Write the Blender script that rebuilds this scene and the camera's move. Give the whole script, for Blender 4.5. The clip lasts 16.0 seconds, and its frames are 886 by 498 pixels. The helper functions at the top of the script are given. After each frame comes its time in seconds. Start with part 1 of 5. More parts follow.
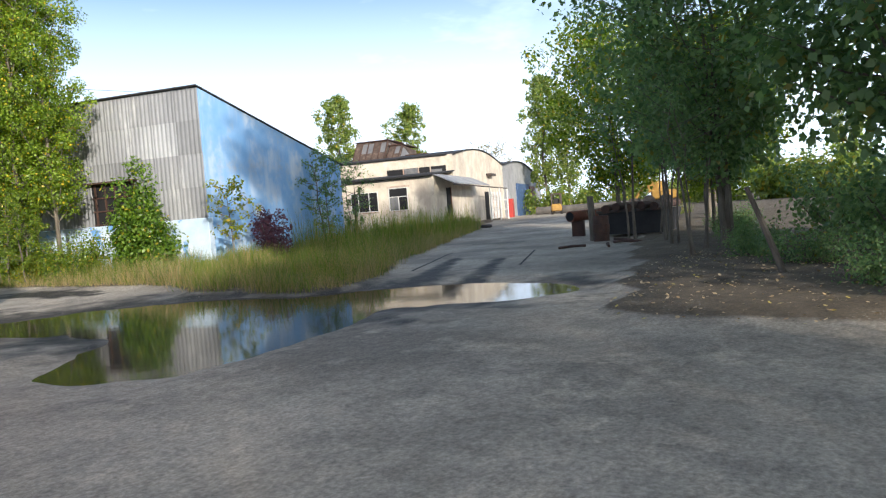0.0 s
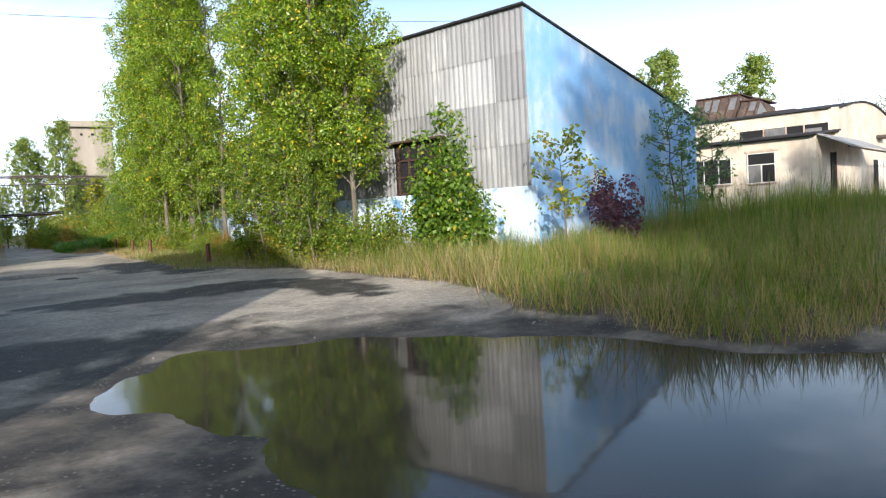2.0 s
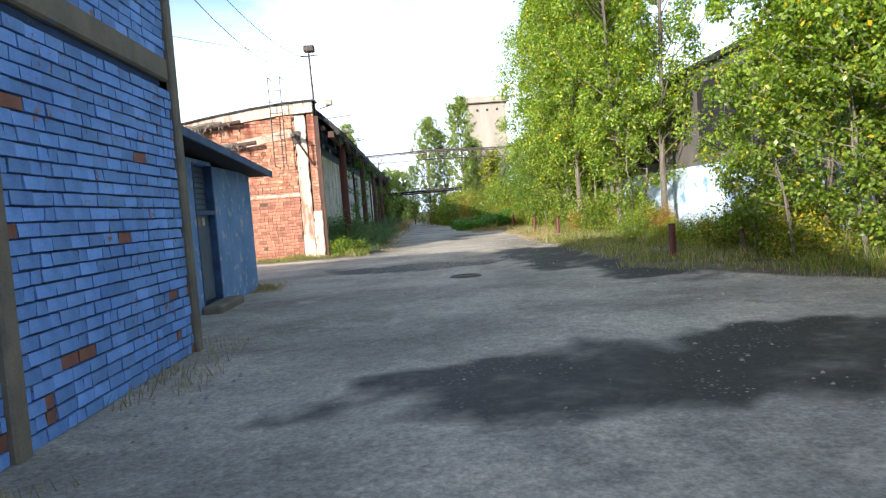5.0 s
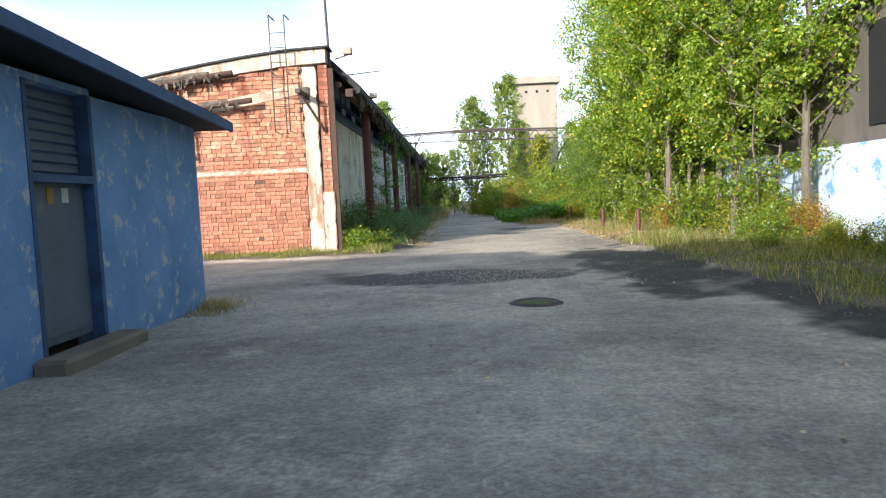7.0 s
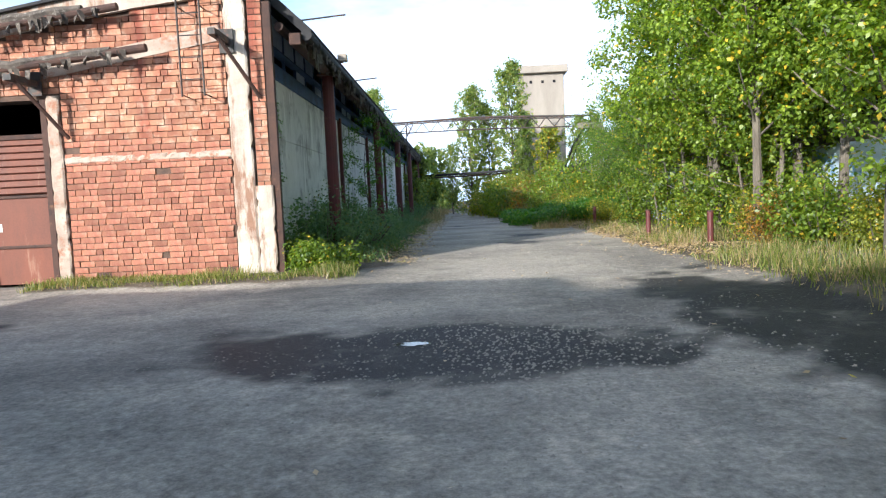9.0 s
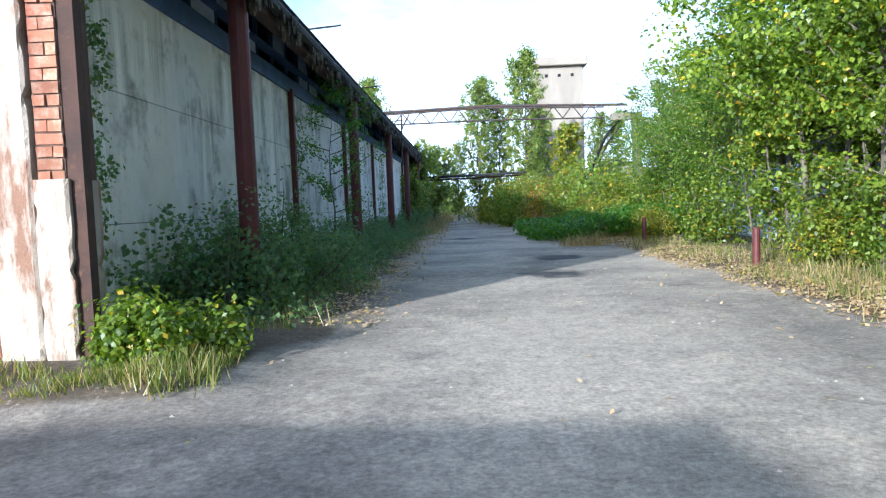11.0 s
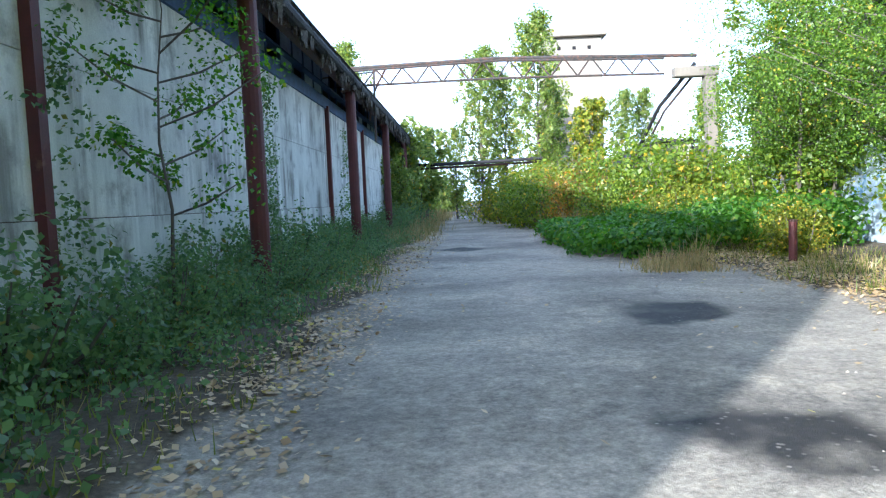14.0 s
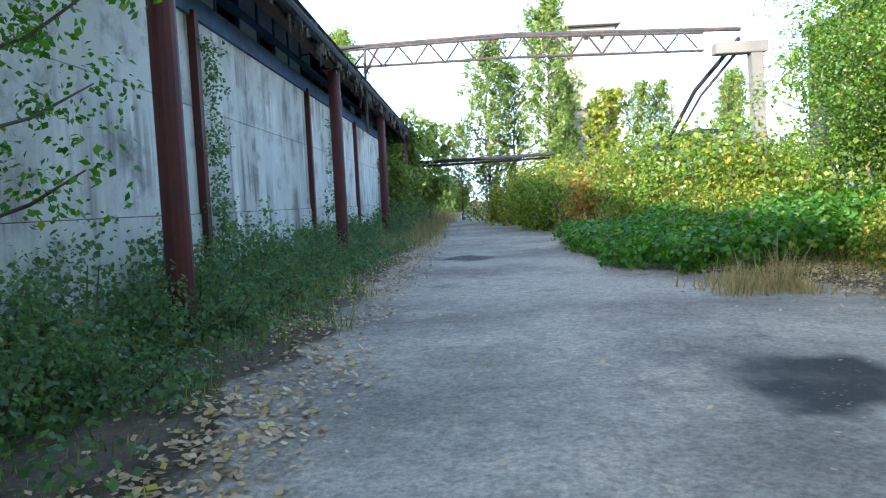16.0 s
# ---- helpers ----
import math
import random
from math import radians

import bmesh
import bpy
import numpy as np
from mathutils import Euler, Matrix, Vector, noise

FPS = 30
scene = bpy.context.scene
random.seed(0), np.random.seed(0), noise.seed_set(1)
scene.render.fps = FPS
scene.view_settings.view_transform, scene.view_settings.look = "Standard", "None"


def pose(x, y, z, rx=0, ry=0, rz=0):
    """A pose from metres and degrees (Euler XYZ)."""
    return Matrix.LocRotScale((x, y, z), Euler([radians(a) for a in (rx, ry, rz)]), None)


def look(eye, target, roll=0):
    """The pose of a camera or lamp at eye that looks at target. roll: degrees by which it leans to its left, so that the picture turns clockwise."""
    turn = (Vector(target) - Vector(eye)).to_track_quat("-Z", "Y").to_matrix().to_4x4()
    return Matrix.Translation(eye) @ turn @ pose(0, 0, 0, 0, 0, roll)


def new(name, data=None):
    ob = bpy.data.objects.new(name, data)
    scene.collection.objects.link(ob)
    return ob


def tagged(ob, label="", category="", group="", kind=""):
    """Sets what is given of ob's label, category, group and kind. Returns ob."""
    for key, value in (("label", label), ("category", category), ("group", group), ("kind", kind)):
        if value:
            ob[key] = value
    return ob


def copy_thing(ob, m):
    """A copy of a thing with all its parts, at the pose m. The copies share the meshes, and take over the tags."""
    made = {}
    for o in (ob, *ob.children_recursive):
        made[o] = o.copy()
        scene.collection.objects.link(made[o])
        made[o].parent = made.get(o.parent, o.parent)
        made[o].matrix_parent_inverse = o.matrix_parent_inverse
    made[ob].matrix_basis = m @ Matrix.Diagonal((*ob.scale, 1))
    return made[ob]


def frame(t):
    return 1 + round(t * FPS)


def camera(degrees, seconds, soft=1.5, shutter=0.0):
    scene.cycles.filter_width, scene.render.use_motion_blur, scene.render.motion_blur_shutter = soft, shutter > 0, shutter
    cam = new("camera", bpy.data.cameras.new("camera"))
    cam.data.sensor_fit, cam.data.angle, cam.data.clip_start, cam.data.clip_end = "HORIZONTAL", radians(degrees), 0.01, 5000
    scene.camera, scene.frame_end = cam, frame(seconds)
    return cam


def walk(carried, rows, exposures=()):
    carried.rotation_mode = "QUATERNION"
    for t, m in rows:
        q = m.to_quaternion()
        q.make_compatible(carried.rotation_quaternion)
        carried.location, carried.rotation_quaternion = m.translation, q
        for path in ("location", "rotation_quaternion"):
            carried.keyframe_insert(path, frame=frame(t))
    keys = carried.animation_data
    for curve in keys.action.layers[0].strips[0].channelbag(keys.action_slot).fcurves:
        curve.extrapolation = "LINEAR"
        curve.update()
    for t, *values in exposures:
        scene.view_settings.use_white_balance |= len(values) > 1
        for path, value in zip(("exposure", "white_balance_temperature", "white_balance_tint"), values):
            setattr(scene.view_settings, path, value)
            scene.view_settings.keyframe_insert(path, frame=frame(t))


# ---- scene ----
PATH = [
    (0.0, 1.532, 5.661, 1.393, 86.92, 4.41, -57.32),
    (0.5, 3.129, 7.113, 1.343, 87.05, 4.10, -52.74),
    (1.0, 4.432, 8.628, 1.329, 87.19, 4.21, -47.10),
    (1.5, 5.431, 10.476, 1.308, 86.95, 3.88, -39.79),
    (2.0, 5.915, 12.062, 1.379, 86.63, 3.40, -32.60),
    (2.5, 6.349, 13.830, 1.222, 85.54, 3.94, -24.38),
    (3.0, 6.524, 15.465, 1.211, 85.81, 3.73, -17.01),
    (3.5, 6.578, 17.057, 1.252, 86.73, 5.71, -10.12),
    (4.0, 6.482, 18.536, 1.306, 86.83, 4.33, -5.75),
    (4.5, 6.473, 19.939, 1.340, 86.79, 4.74, -3.17),
    (7.0, 6.420, 26.614, 1.228, 85.99, 2.67, 1.42),
    (7.5, 6.431, 28.070, 1.238, 86.73, 3.85, 1.71),
    (8.0, 6.420, 29.458, 1.211, 86.36, 2.65, 1.38),
    (8.5, 6.434, 30.902, 1.211, 85.68, 2.64, 1.19),
    (9.0, 6.424, 32.268, 1.188, 85.99, 2.65, 1.33),
    (11.5, 6.519, 40.071, 1.273, 86.37, 2.12, 2.04),
    (12.0, 6.501, 41.630, 1.256, 86.19, 2.34, 1.91),
    (12.5, 6.486, 42.982, 1.235, 86.25, 2.51, 1.62),
    (13.0, 6.439, 44.339, 1.254, 85.85, 2.31, 1.15),
    (13.5, 6.444, 45.605, 1.223, 86.30, 2.79, 1.49),
    (14.0, 6.429, 46.859, 1.228, 85.99, 2.32, 1.84),
    (14.5, 6.423, 47.874, 1.207, 86.06, 2.89, 2.03),
    (15.0, 6.416, 48.698, 1.202, 86.01, 2.88, 2.21),
    (15.5, 6.413, 49.257, 1.209, 85.99, 2.75, 2.30),
    (16.0, 6.410, 49.623, 1.208, 86.05, 2.67, 2.33),
]
cam = camera(66.0, 16.0, soft=1.25)
walk(cam, [(t, pose(*p)) for t, *p in PATH], exposures=((0.0, 0.55, 5950, 10), (1.5, 0.7, 5950, 10), (2.5, 0.85, 5950, 10), (4.5, 1.15, 5850, 10), (7.5, 1.05, 5900, 10), (9.0, 0.92, 5500, 9), (11.5, 1.22, 5000, 8), (13.0, 1.52, 5000, 8), (15.0, 1.72, 5150, 9), (16.0, 1.72, 5150, 9)))

# ---- light: a low morning sun behind and left of the road ----
SUN_EL, SUN_AZ = radians(17), radians(214)
world = bpy.data.worlds.new("sky")
scene.world = world
world.use_nodes = True
wn = world.node_tree
sky = wn.nodes.new("ShaderNodeTexSky")
sky.sky_type, sky.sun_disc = "NISHITA", False
sky.sun_elevation, sky.sun_rotation = SUN_EL, SUN_AZ
sky.air_density, sky.dust_density, sky.ozone_density = 1.0, 2.5, 1.0
tc = wn.nodes.new("ShaderNodeTexCoord")
mp = wn.nodes.new("ShaderNodeMapping")
mp.inputs["Scale"].default_value = (1.0, 1.0, 3.0)
nz = wn.nodes.new("ShaderNodeTexNoise")
nz.inputs["Scale"].default_value, nz.inputs["Detail"].default_value, nz.inputs["Roughness"].default_value = 2.2, 6.0, 0.6
ramp = wn.nodes.new("ShaderNodeValToRGB")
ramp.color_ramp.elements[0].position, ramp.color_ramp.elements[1].position = 0.47, 0.80
mixc = wn.nodes.new("ShaderNodeMix")
mixc.data_type = "RGBA"
mixc.inputs["B"].default_value = (8.6, 9.4, 10.5, 1)
wn.links.new(tc.outputs["Generated"], mp.inputs["Vector"])
wn.links.new(mp.outputs["Vector"], nz.inputs["Vector"])
wn.links.new(nz.outputs["Fac"], ramp.inputs["Fac"])
sep = wn.nodes.new("ShaderNodeSeparateXYZ")
haze = wn.nodes.new("ShaderNodeMapRange")
haze.inputs["From Min"].default_value, haze.inputs["From Max"].default_value = 0.31, 0.05
veil = wn.nodes.new("ShaderNodeMath")
veil.operation, veil.use_clamp = "MULTIPLY_ADD", True
veil.inputs[1].default_value = 0.7
wn.links.new(tc.outputs["Generated"], sep.inputs["Vector"])
wn.links.new(sep.outputs["Z"], haze.inputs["Value"])
wn.links.new(ramp.outputs["Color"], veil.inputs[0])
wn.links.new(haze.outputs["Result"], veil.inputs[2])
wn.links.new(veil.outputs["Value"], mixc.inputs["Factor"])
wn.links.new(sky.outputs["Color"], mixc.inputs["A"])
wn.links.new(mixc.outputs["Result"], wn.nodes["Background"].inputs["Color"])
wn.nodes["Background"].inputs["Strength"].default_value = 0.14

sun = new("sun", bpy.data.lights.new("sun", "SUN"))
sun.data.energy, sun.data.angle, sun.data.color = 4.4, radians(1.0), (1.0, 0.88, 0.72)
toward = Vector((-math.sin(radians(34)) * math.cos(SUN_EL), -math.cos(radians(34)) * math.cos(SUN_EL), math.sin(SUN_EL)))
sun.matrix_world = look(toward * 60, (0, 0, 0))


# ---- materials ----
def nodes_of(name):
    m = bpy.data.materials.new(name)
    m.use_nodes = True
    return m, m.node_tree, m.node_tree.nodes, m.node_tree.links, m.node_tree.nodes["Principled BSDF"]


def noise_node(nd, lk, src, scale, detail=5.0, rough=0.6, stretch=None):
    n = nd.new("ShaderNodeTexNoise")
    n.inputs["Scale"].default_value, n.inputs["Detail"].default_value, n.inputs["Roughness"].default_value = scale, detail, rough
    if stretch:
        mpn = nd.new("ShaderNodeMapping")
        mpn.inputs["Scale"].default_value = stretch
        lk.new(src, mpn.inputs["Vector"])
        src = mpn.outputs["Vector"]
    lk.new(src, n.inputs["Vector"])
    return n.outputs["Fac"]


def ramp_node(nd, lk, src, lo, hi):
    r = nd.new("ShaderNodeMapRange")
    r.inputs["From Min"].default_value, r.inputs["From Max"].default_value = lo, hi
    lk.new(src, r.inputs["Value"])
    return r.outputs["Result"]


def mix_node(nd, lk, fac, a, b):
    m = nd.new("ShaderNodeMix")
    m.data_type = "RGBA"
    for key, v in (("A", a), ("B", b)):
        if isinstance(v, tuple):
            m.inputs[key].default_value = (*v, 1)
        else:
            lk.new(v, m.inputs[key])
    lk.new(fac, m.inputs["Factor"])
    return m.outputs["Result"]


def surface(name, base, dark, patch=None, scale=3.0, fine=40.0, rough=0.85, bump=0.4, metal=0.0, cover=(0.5, 0.62), streak=False, vary=0.0, dist=0.01, patch_scale=None, runs=None, run_scale=4.5):
    """A worn surface: grain between two tones, patches of a third with their own outline, fine relief."""
    m, nt, nd, lk, bs = nodes_of(name)
    co = nd.new("ShaderNodeTexCoord").outputs["Object"]
    big = noise_node(nd, lk, co, scale, 6.0, 0.65, (1, 1, 0.25) if streak else None)
    col = mix_node(nd, lk, ramp_node(nd, lk, big, 0.32, 0.7), dark, base)
    grain = noise_node(nd, lk, co, fine, 4.0, 0.7)
    if patch:
        pt = noise_node(nd, lk, co, patch_scale or scale * 1.7, 8.0, 0.7, (1, 1, 0.2) if streak else None)
        col = mix_node(nd, lk, ramp_node(nd, lk, pt, *cover), col, patch)
    if runs:
        rn = noise_node(nd, lk, co, run_scale, 6.0, 0.6, (1, 1, 0.05 if run_scale > 3 else 0.3))
        blot = noise_node(nd, lk, co, 0.9, 5.0, 0.6)
        both = nd.new("ShaderNodeMath")
        both.operation = "MULTIPLY"
        lk.new(ramp_node(nd, lk, rn, 0.42, 0.66), both.inputs[0])
        lk.new(ramp_node(nd, lk, blot, 0.42, 0.56), both.inputs[1])
        col = mix_node(nd, lk, both.outputs["Value"], col, runs)
    if vary:
        both = nd.new("ShaderNodeMath")
        both.operation = "ADD"
        lk.new(nd.new("ShaderNodeObjectInfo").outputs["Random"], both.inputs[0])
        lk.new(nd.new("ShaderNodeNewGeometry").outputs["Random Per Island"], both.inputs[1])
        frac = nd.new("ShaderNodeMath")
        frac.operation = "FRACT"
        lk.new(both.outputs["Value"], frac.inputs[0])
        rnd = frac.outputs["Value"]
        hsv = nd.new("ShaderNodeHueSaturation")
        lk.new(ramp_node(nd, lk, rnd, 0.0, 1.0), hsv.inputs["Value"])
        mr = hsv.inputs["Value"].links[0].from_node
        mr.inputs["To Min"].default_value, mr.inputs["To Max"].default_value = 1 - vary, 1 + vary
        lk.new(col, hsv.inputs["Color"])
        col = hsv.outputs["Color"]
    mulc = nd.new("ShaderNodeHueSaturation")
    g = nd.new("ShaderNodeMapRange")
    g.inputs["To Min"].default_value, g.inputs["To Max"].default_value = 0.75, 1.25
    lk.new(grain, g.inputs["Value"])
    lk.new(g.outputs["Result"], mulc.inputs["Value"])
    lk.new(col, mulc.inputs["Color"])
    lk.new(mulc.outputs["Color"], bs.inputs["Base Color"])
    bs.inputs["Roughness"].default_value, bs.inputs["Metallic"].default_value = rough, metal
    if bump:
        bp = nd.new("ShaderNodeBump")
        bp.inputs["Strength"].default_value, bp.inputs["Distance"].default_value = bump, dist
        lk.new(grain, bp.inputs["Height"])
        lk.new(bp.outputs["Normal"], bs.inputs["Normal"])
    return m


def leaf_material(name, tones, glow=0.45, autumn=None, share=0.1):
    """Leaves: tone by leaf, some turned, with light coming through the blade."""
    m, nt, nd, lk, bs = nodes_of(name)
    isl = nd.new("ShaderNodeNewGeometry").outputs["Random Per Island"]
    cr = nd.new("ShaderNodeValToRGB")
    els = cr.color_ramp.elements
    els[0].color, els[1].color = (*tones[0], 1), (*tones[1], 1)
    els[1].position = 1.0 - (share if autumn else 0.0)
    if autumn:
        e = els.new(1.0 - share * 0.6)
        e.color = (*autumn, 1)
    lk.new(isl, cr.inputs["Fac"])
    bs.inputs["Roughness"].default_value = 0.42
    lk.new(cr.outputs["Color"], bs.inputs["Base Color"])
    tr = nd.new("ShaderNodeBsdfTranslucent")
    hs = nd.new("ShaderNodeHueSaturation")
    hs.inputs["Saturation"].default_value, hs.inputs["Value"].default_value = 1.15, 2.0
    lk.new(cr.outputs["Color"], hs.inputs["Color"])
    lk.new(hs.outputs["Color"], tr.inputs["Color"])
    ms = nd.new("ShaderNodeMixShader")
    ms.inputs["Fac"].default_value = glow
    lk.new(bs.outputs["BSDF"], ms.inputs[1])
    lk.new(tr.outputs["BSDF"], ms.inputs[2])
    lk.new(ms.outputs["Shader"], nd["Material Output"].inputs["Surface"])
    return m


M = {}
M["red_brick"] = surface("red_brick", (0.47, 0.238, 0.140), (0.28, 0.112, 0.066), (0.57, 0.44, 0.33), 2.6, 60, 0.92, 0.6, cover=(0.50, 0.72), vary=0.30, patch_scale=6.0, runs=(0.25, 0.075, 0.046), run_scale=3.2)
M["mortar"] = surface("mortar", (0.14, 0.09, 0.065), (0.065, 0.043, 0.033), None, 5, 80, 0.95, 0.6)
M["white_plaster"] = surface("white_plaster", (0.62, 0.55, 0.46), (0.36, 0.29, 0.23), (0.28, 0.16, 0.105), 2.2, 50, 0.9, 0.8, cover=(0.50, 0.60), streak=True, dist=0.02)
M["band_concrete"] = surface("band_concrete", (0.54, 0.46, 0.38), (0.34, 0.25, 0.19), (0.36, 0.17, 0.10), 2.6, 60, 0.92, 0.8, cover=(0.53, 0.62), dist=0.02, patch_scale=3.2)
M["blue_brick"] = surface("blue_brick", (0.23, 0.41, 0.80), (0.13, 0.26, 0.60), (0.30, 0.155, 0.115), 1.6, 45, 0.75, 0.6, cover=(0.605, 0.645), vary=0.2, patch_scale=5.5)
M["bare_brick"] = surface("bare_brick", (0.34, 0.15, 0.10), (0.22, 0.09, 0.065), None, 3, 60, 0.92, 0.5, vary=0.2)
M["blue_mortar"] = surface("blue_mortar", (0.035, 0.075, 0.19), (0.03, 0.05, 0.11), (0.16, 0.13, 0.11), 4, 60, 0.95, 0.6, cover=(0.6, 0.7))
M["column_concrete"] = surface("column_concrete", (0.25, 0.205, 0.145), (0.15, 0.125, 0.095), (0.12, 0.17, 0.26), 3, 60, 0.92, 0.5, cover=(0.62, 0.7))
M["blue_plaster"] = surface("blue_plaster", (0.23, 0.37, 0.64), (0.14, 0.27, 0.51), (0.50, 0.51, 0.54), 1.6, 40, 0.85, 0.6, cover=(0.55, 0.61), patch_scale=4.0, dist=0.02)
M["blue_wall"] = surface("blue_wall", (0.30, 0.50, 0.76), (0.17, 0.37, 0.68), (0.38, 0.43, 0.52), 0.7, 30, 0.85, 0.3, cover=(0.54, 0.70), patch_scale=0.7, runs=(0.56, 0.64, 0.73), run_scale=1.0)
M["white_blue"] = surface("white_blue", (0.62, 0.68, 0.75), (0.42, 0.56, 0.72), (0.16, 0.34, 0.62), 0.9, 40, 0.85, 0.3, cover=(0.56, 0.62))
M["corrugated"] = surface("corrugated", (0.335, 0.34, 0.35), (0.19, 0.195, 0.205), (0.45, 0.45, 0.455), 0.7, 30, 0.8, 0.2, cover=(0.58, 0.72), streak=True, vary=0.2)
M["panel_concrete"] = surface("panel_concrete", (0.93, 0.92, 0.86), (0.62, 0.61, 0.56), (0.20, 0.19, 0.17), 0.9, 50, 0.92, 0.6, cover=(0.52, 0.70), patch_scale=1.3, runs=(0.26, 0.25, 0.22))
M["red_paint"] = surface("red_paint", (0.13, 0.026, 0.024), (0.075, 0.02, 0.02), (0.16, 0.07, 0.045), 3, 60, 0.6, 0.3, cover=(0.62, 0.7))
M["rust"] = surface("rust", (0.085, 0.042, 0.028), (0.04, 0.024, 0.02), (0.14, 0.07, 0.04), 4, 70, 0.85, 0.5, cover=(0.6, 0.7))
M["black_tar"] = surface("black_tar", (0.028, 0.027, 0.028), (0.012, 0.012, 0.014), (0.06, 0.045, 0.035), 2.2, 40, 0.8, 0.6, cover=(0.6, 0.7))
M["dark_blue_frame"] = surface("dark_blue_frame", (0.06, 0.125, 0.27), (0.03, 0.055, 0.12), (0.08, 0.05, 0.04), 3, 50, 0.7, 0.3, cover=(0.62, 0.7))
M["rust_door"] = surface("rust_door", (0.185, 0.055, 0.026), (0.10, 0.036, 0.022), (0.32, 0.19, 0.12), 1.4, 40, 0.7, 0.3, cover=(0.56, 0.7), streak=True)
M["grey_door"] = surface("grey_door", (0.13, 0.16, 0.21), (0.085, 0.105, 0.14), (0.20, 0.22, 0.25), 2, 40, 0.6, 0.2, cover=(0.6, 0.72))
M["bark"] = surface("bark", (0.19, 0.165, 0.13), (0.07, 0.058, 0.045), None, 6, 40, 0.95, 0.8, streak=True)
M["whitewash"] = surface("whitewash", (0.72, 0.66, 0.55), (0.47, 0.405, 0.32), (0.36, 0.30, 0.235), 0.8, 25, 0.9, 0.4, cover=(0.56, 0.74), patch_scale=1.0, runs=(0.42, 0.36, 0.30), run_scale=1.3)
M["dirty_pane"] = surface("dirty_pane", (0.20, 0.20, 0.20), (0.11, 0.11, 0.115), (0.30, 0.28, 0.25), 2.0, 40, 0.4, 0.1, cover=(0.6, 0.7))
M["tile_roof"] = surface("tile_roof", (0.10, 0.065, 0.05), (0.05, 0.038, 0.033), (0.15, 0.11, 0.08), 2, 30, 0.9, 0.5)
# near-black colour that stands in for shade inside openings and bores
M["inside_shade"] = surface("inside_shade", (0.012, 0.012, 0.014), (0.006, 0.006, 0.008), None, 2, 20, 0.9, 0.0)
M["white_paint"] = surface("white_paint", (0.72, 0.72, 0.70), (0.55, 0.54, 0.50), None, 3, 40, 0.6, 0.2)
M["red_sheet"] = surface("red_sheet", (0.42, 0.045, 0.035), (0.30, 0.035, 0.03), None, 2, 30, 0.5, 0.1)
M["yellow_paint"] = surface("yellow_paint", (0.42, 0.25, 0.05), (0.27, 0.15, 0.035), (0.10, 0.07, 0.05), 3, 40, 0.6, 0.2, cover=(0.6, 0.7))
M["pale_concrete"] = surface("pale_concrete", (0.37, 0.33, 0.275), (0.25, 0.22, 0.185), (0.24, 0.22, 0.20), 0.5, 20, 0.92, 0.5, cover=(0.62, 0.74), streak=True)
M["wrap"] = surface("wrap", (0.15, 0.125, 0.10), (0.05, 0.042, 0.036), (0.27, 0.245, 0.21), 8, 60, 0.95, 0.8, cover=(0.55, 0.66))
M["pillar_concrete"] = surface("pillar_concrete", (0.235, 0.21, 0.17), (0.16, 0.14, 0.115), (0.10, 0.09, 0.08), 1.2, 40, 0.92, 0.5, cover=(0.62, 0.74), streak=True)
M["cable"] = surface("cable", (0.02, 0.02, 0.022), (0.015, 0.015, 0.016), None, 5, 30, 0.6, 0.0)
M["iron"] = surface("iron", (0.06, 0.055, 0.05), (0.03, 0.028, 0.026), (0.12, 0.06, 0.04), 6, 60, 0.7, 0.3)

M["poplar_leaf"] = leaf_material("poplar_leaf", ((0.050, 0.105, 0.008), (0.285, 0.375, 0.040)), 0.42, (0.62, 0.44, 0.03), 0.05)
M["bush_leaf"] = leaf_material("bush_leaf", ((0.048, 0.095, 0.009), (0.22, 0.295, 0.03)), 0.40, (0.42, 0.31, 0.03), 0.06)
M["dark_leaf"] = leaf_material("dark_leaf", ((0.065, 0.125, 0.050), (0.17, 0.25, 0.09)), 0.45, (0.17, 0.16, 0.04), 0.04)
M["yellow_leaf"] = leaf_material("yellow_leaf", ((0.080, 0.115, 0.012), (0.28, 0.305, 0.033)), 0.42, (0.55, 0.36, 0.03), 0.10)
M["autumn_leaf"] = leaf_material("autumn_leaf", ((0.13, 0.075, 0.022), (0.33, 0.25, 0.045)), 0.4, (0.45, 0.20, 0.03), 0.2)
M["shrub_leaf"] = leaf_material("shrub_leaf", ((0.032, 0.080, 0.008), (0.17, 0.27, 0.026)), 0.36, (0.40, 0.32, 0.03), 0.04)
M["purple_leaf"] = leaf_material("purple_leaf", ((0.05, 0.022, 0.035), (0.10, 0.035, 0.05)), 0.3)
M["far_leaf"] = leaf_material("far_leaf", ((0.085, 0.135, 0.03), (0.27, 0.325, 0.075)), 0.45, (0.44, 0.34, 0.06), 0.05)
M["pale_leaf"] = leaf_material("pale_leaf", ((0.17, 0.16, 0.10), (0.36, 0.33, 0.17)), 0.4, (0.40, 0.30, 0.10), 0.1)
M["grass"] = leaf_material("grass", ((0.045, 0.092, 0.010), (0.175, 0.235, 0.033)), 0.38, (0.30, 0.22, 0.08), 0.26)
M["dry_grass"] = leaf_material("dry_grass", ((0.15, 0.145, 0.05), (0.35, 0.28, 0.13)), 0.3, (0.38, 0.28, 0.13), 0.4)
M["fallen"] = leaf_material("fallen", ((0.36, 0.24, 0.12), (0.60, 0.46, 0.27)), 0.1, (0.50, 0.40, 0.06), 0.10)
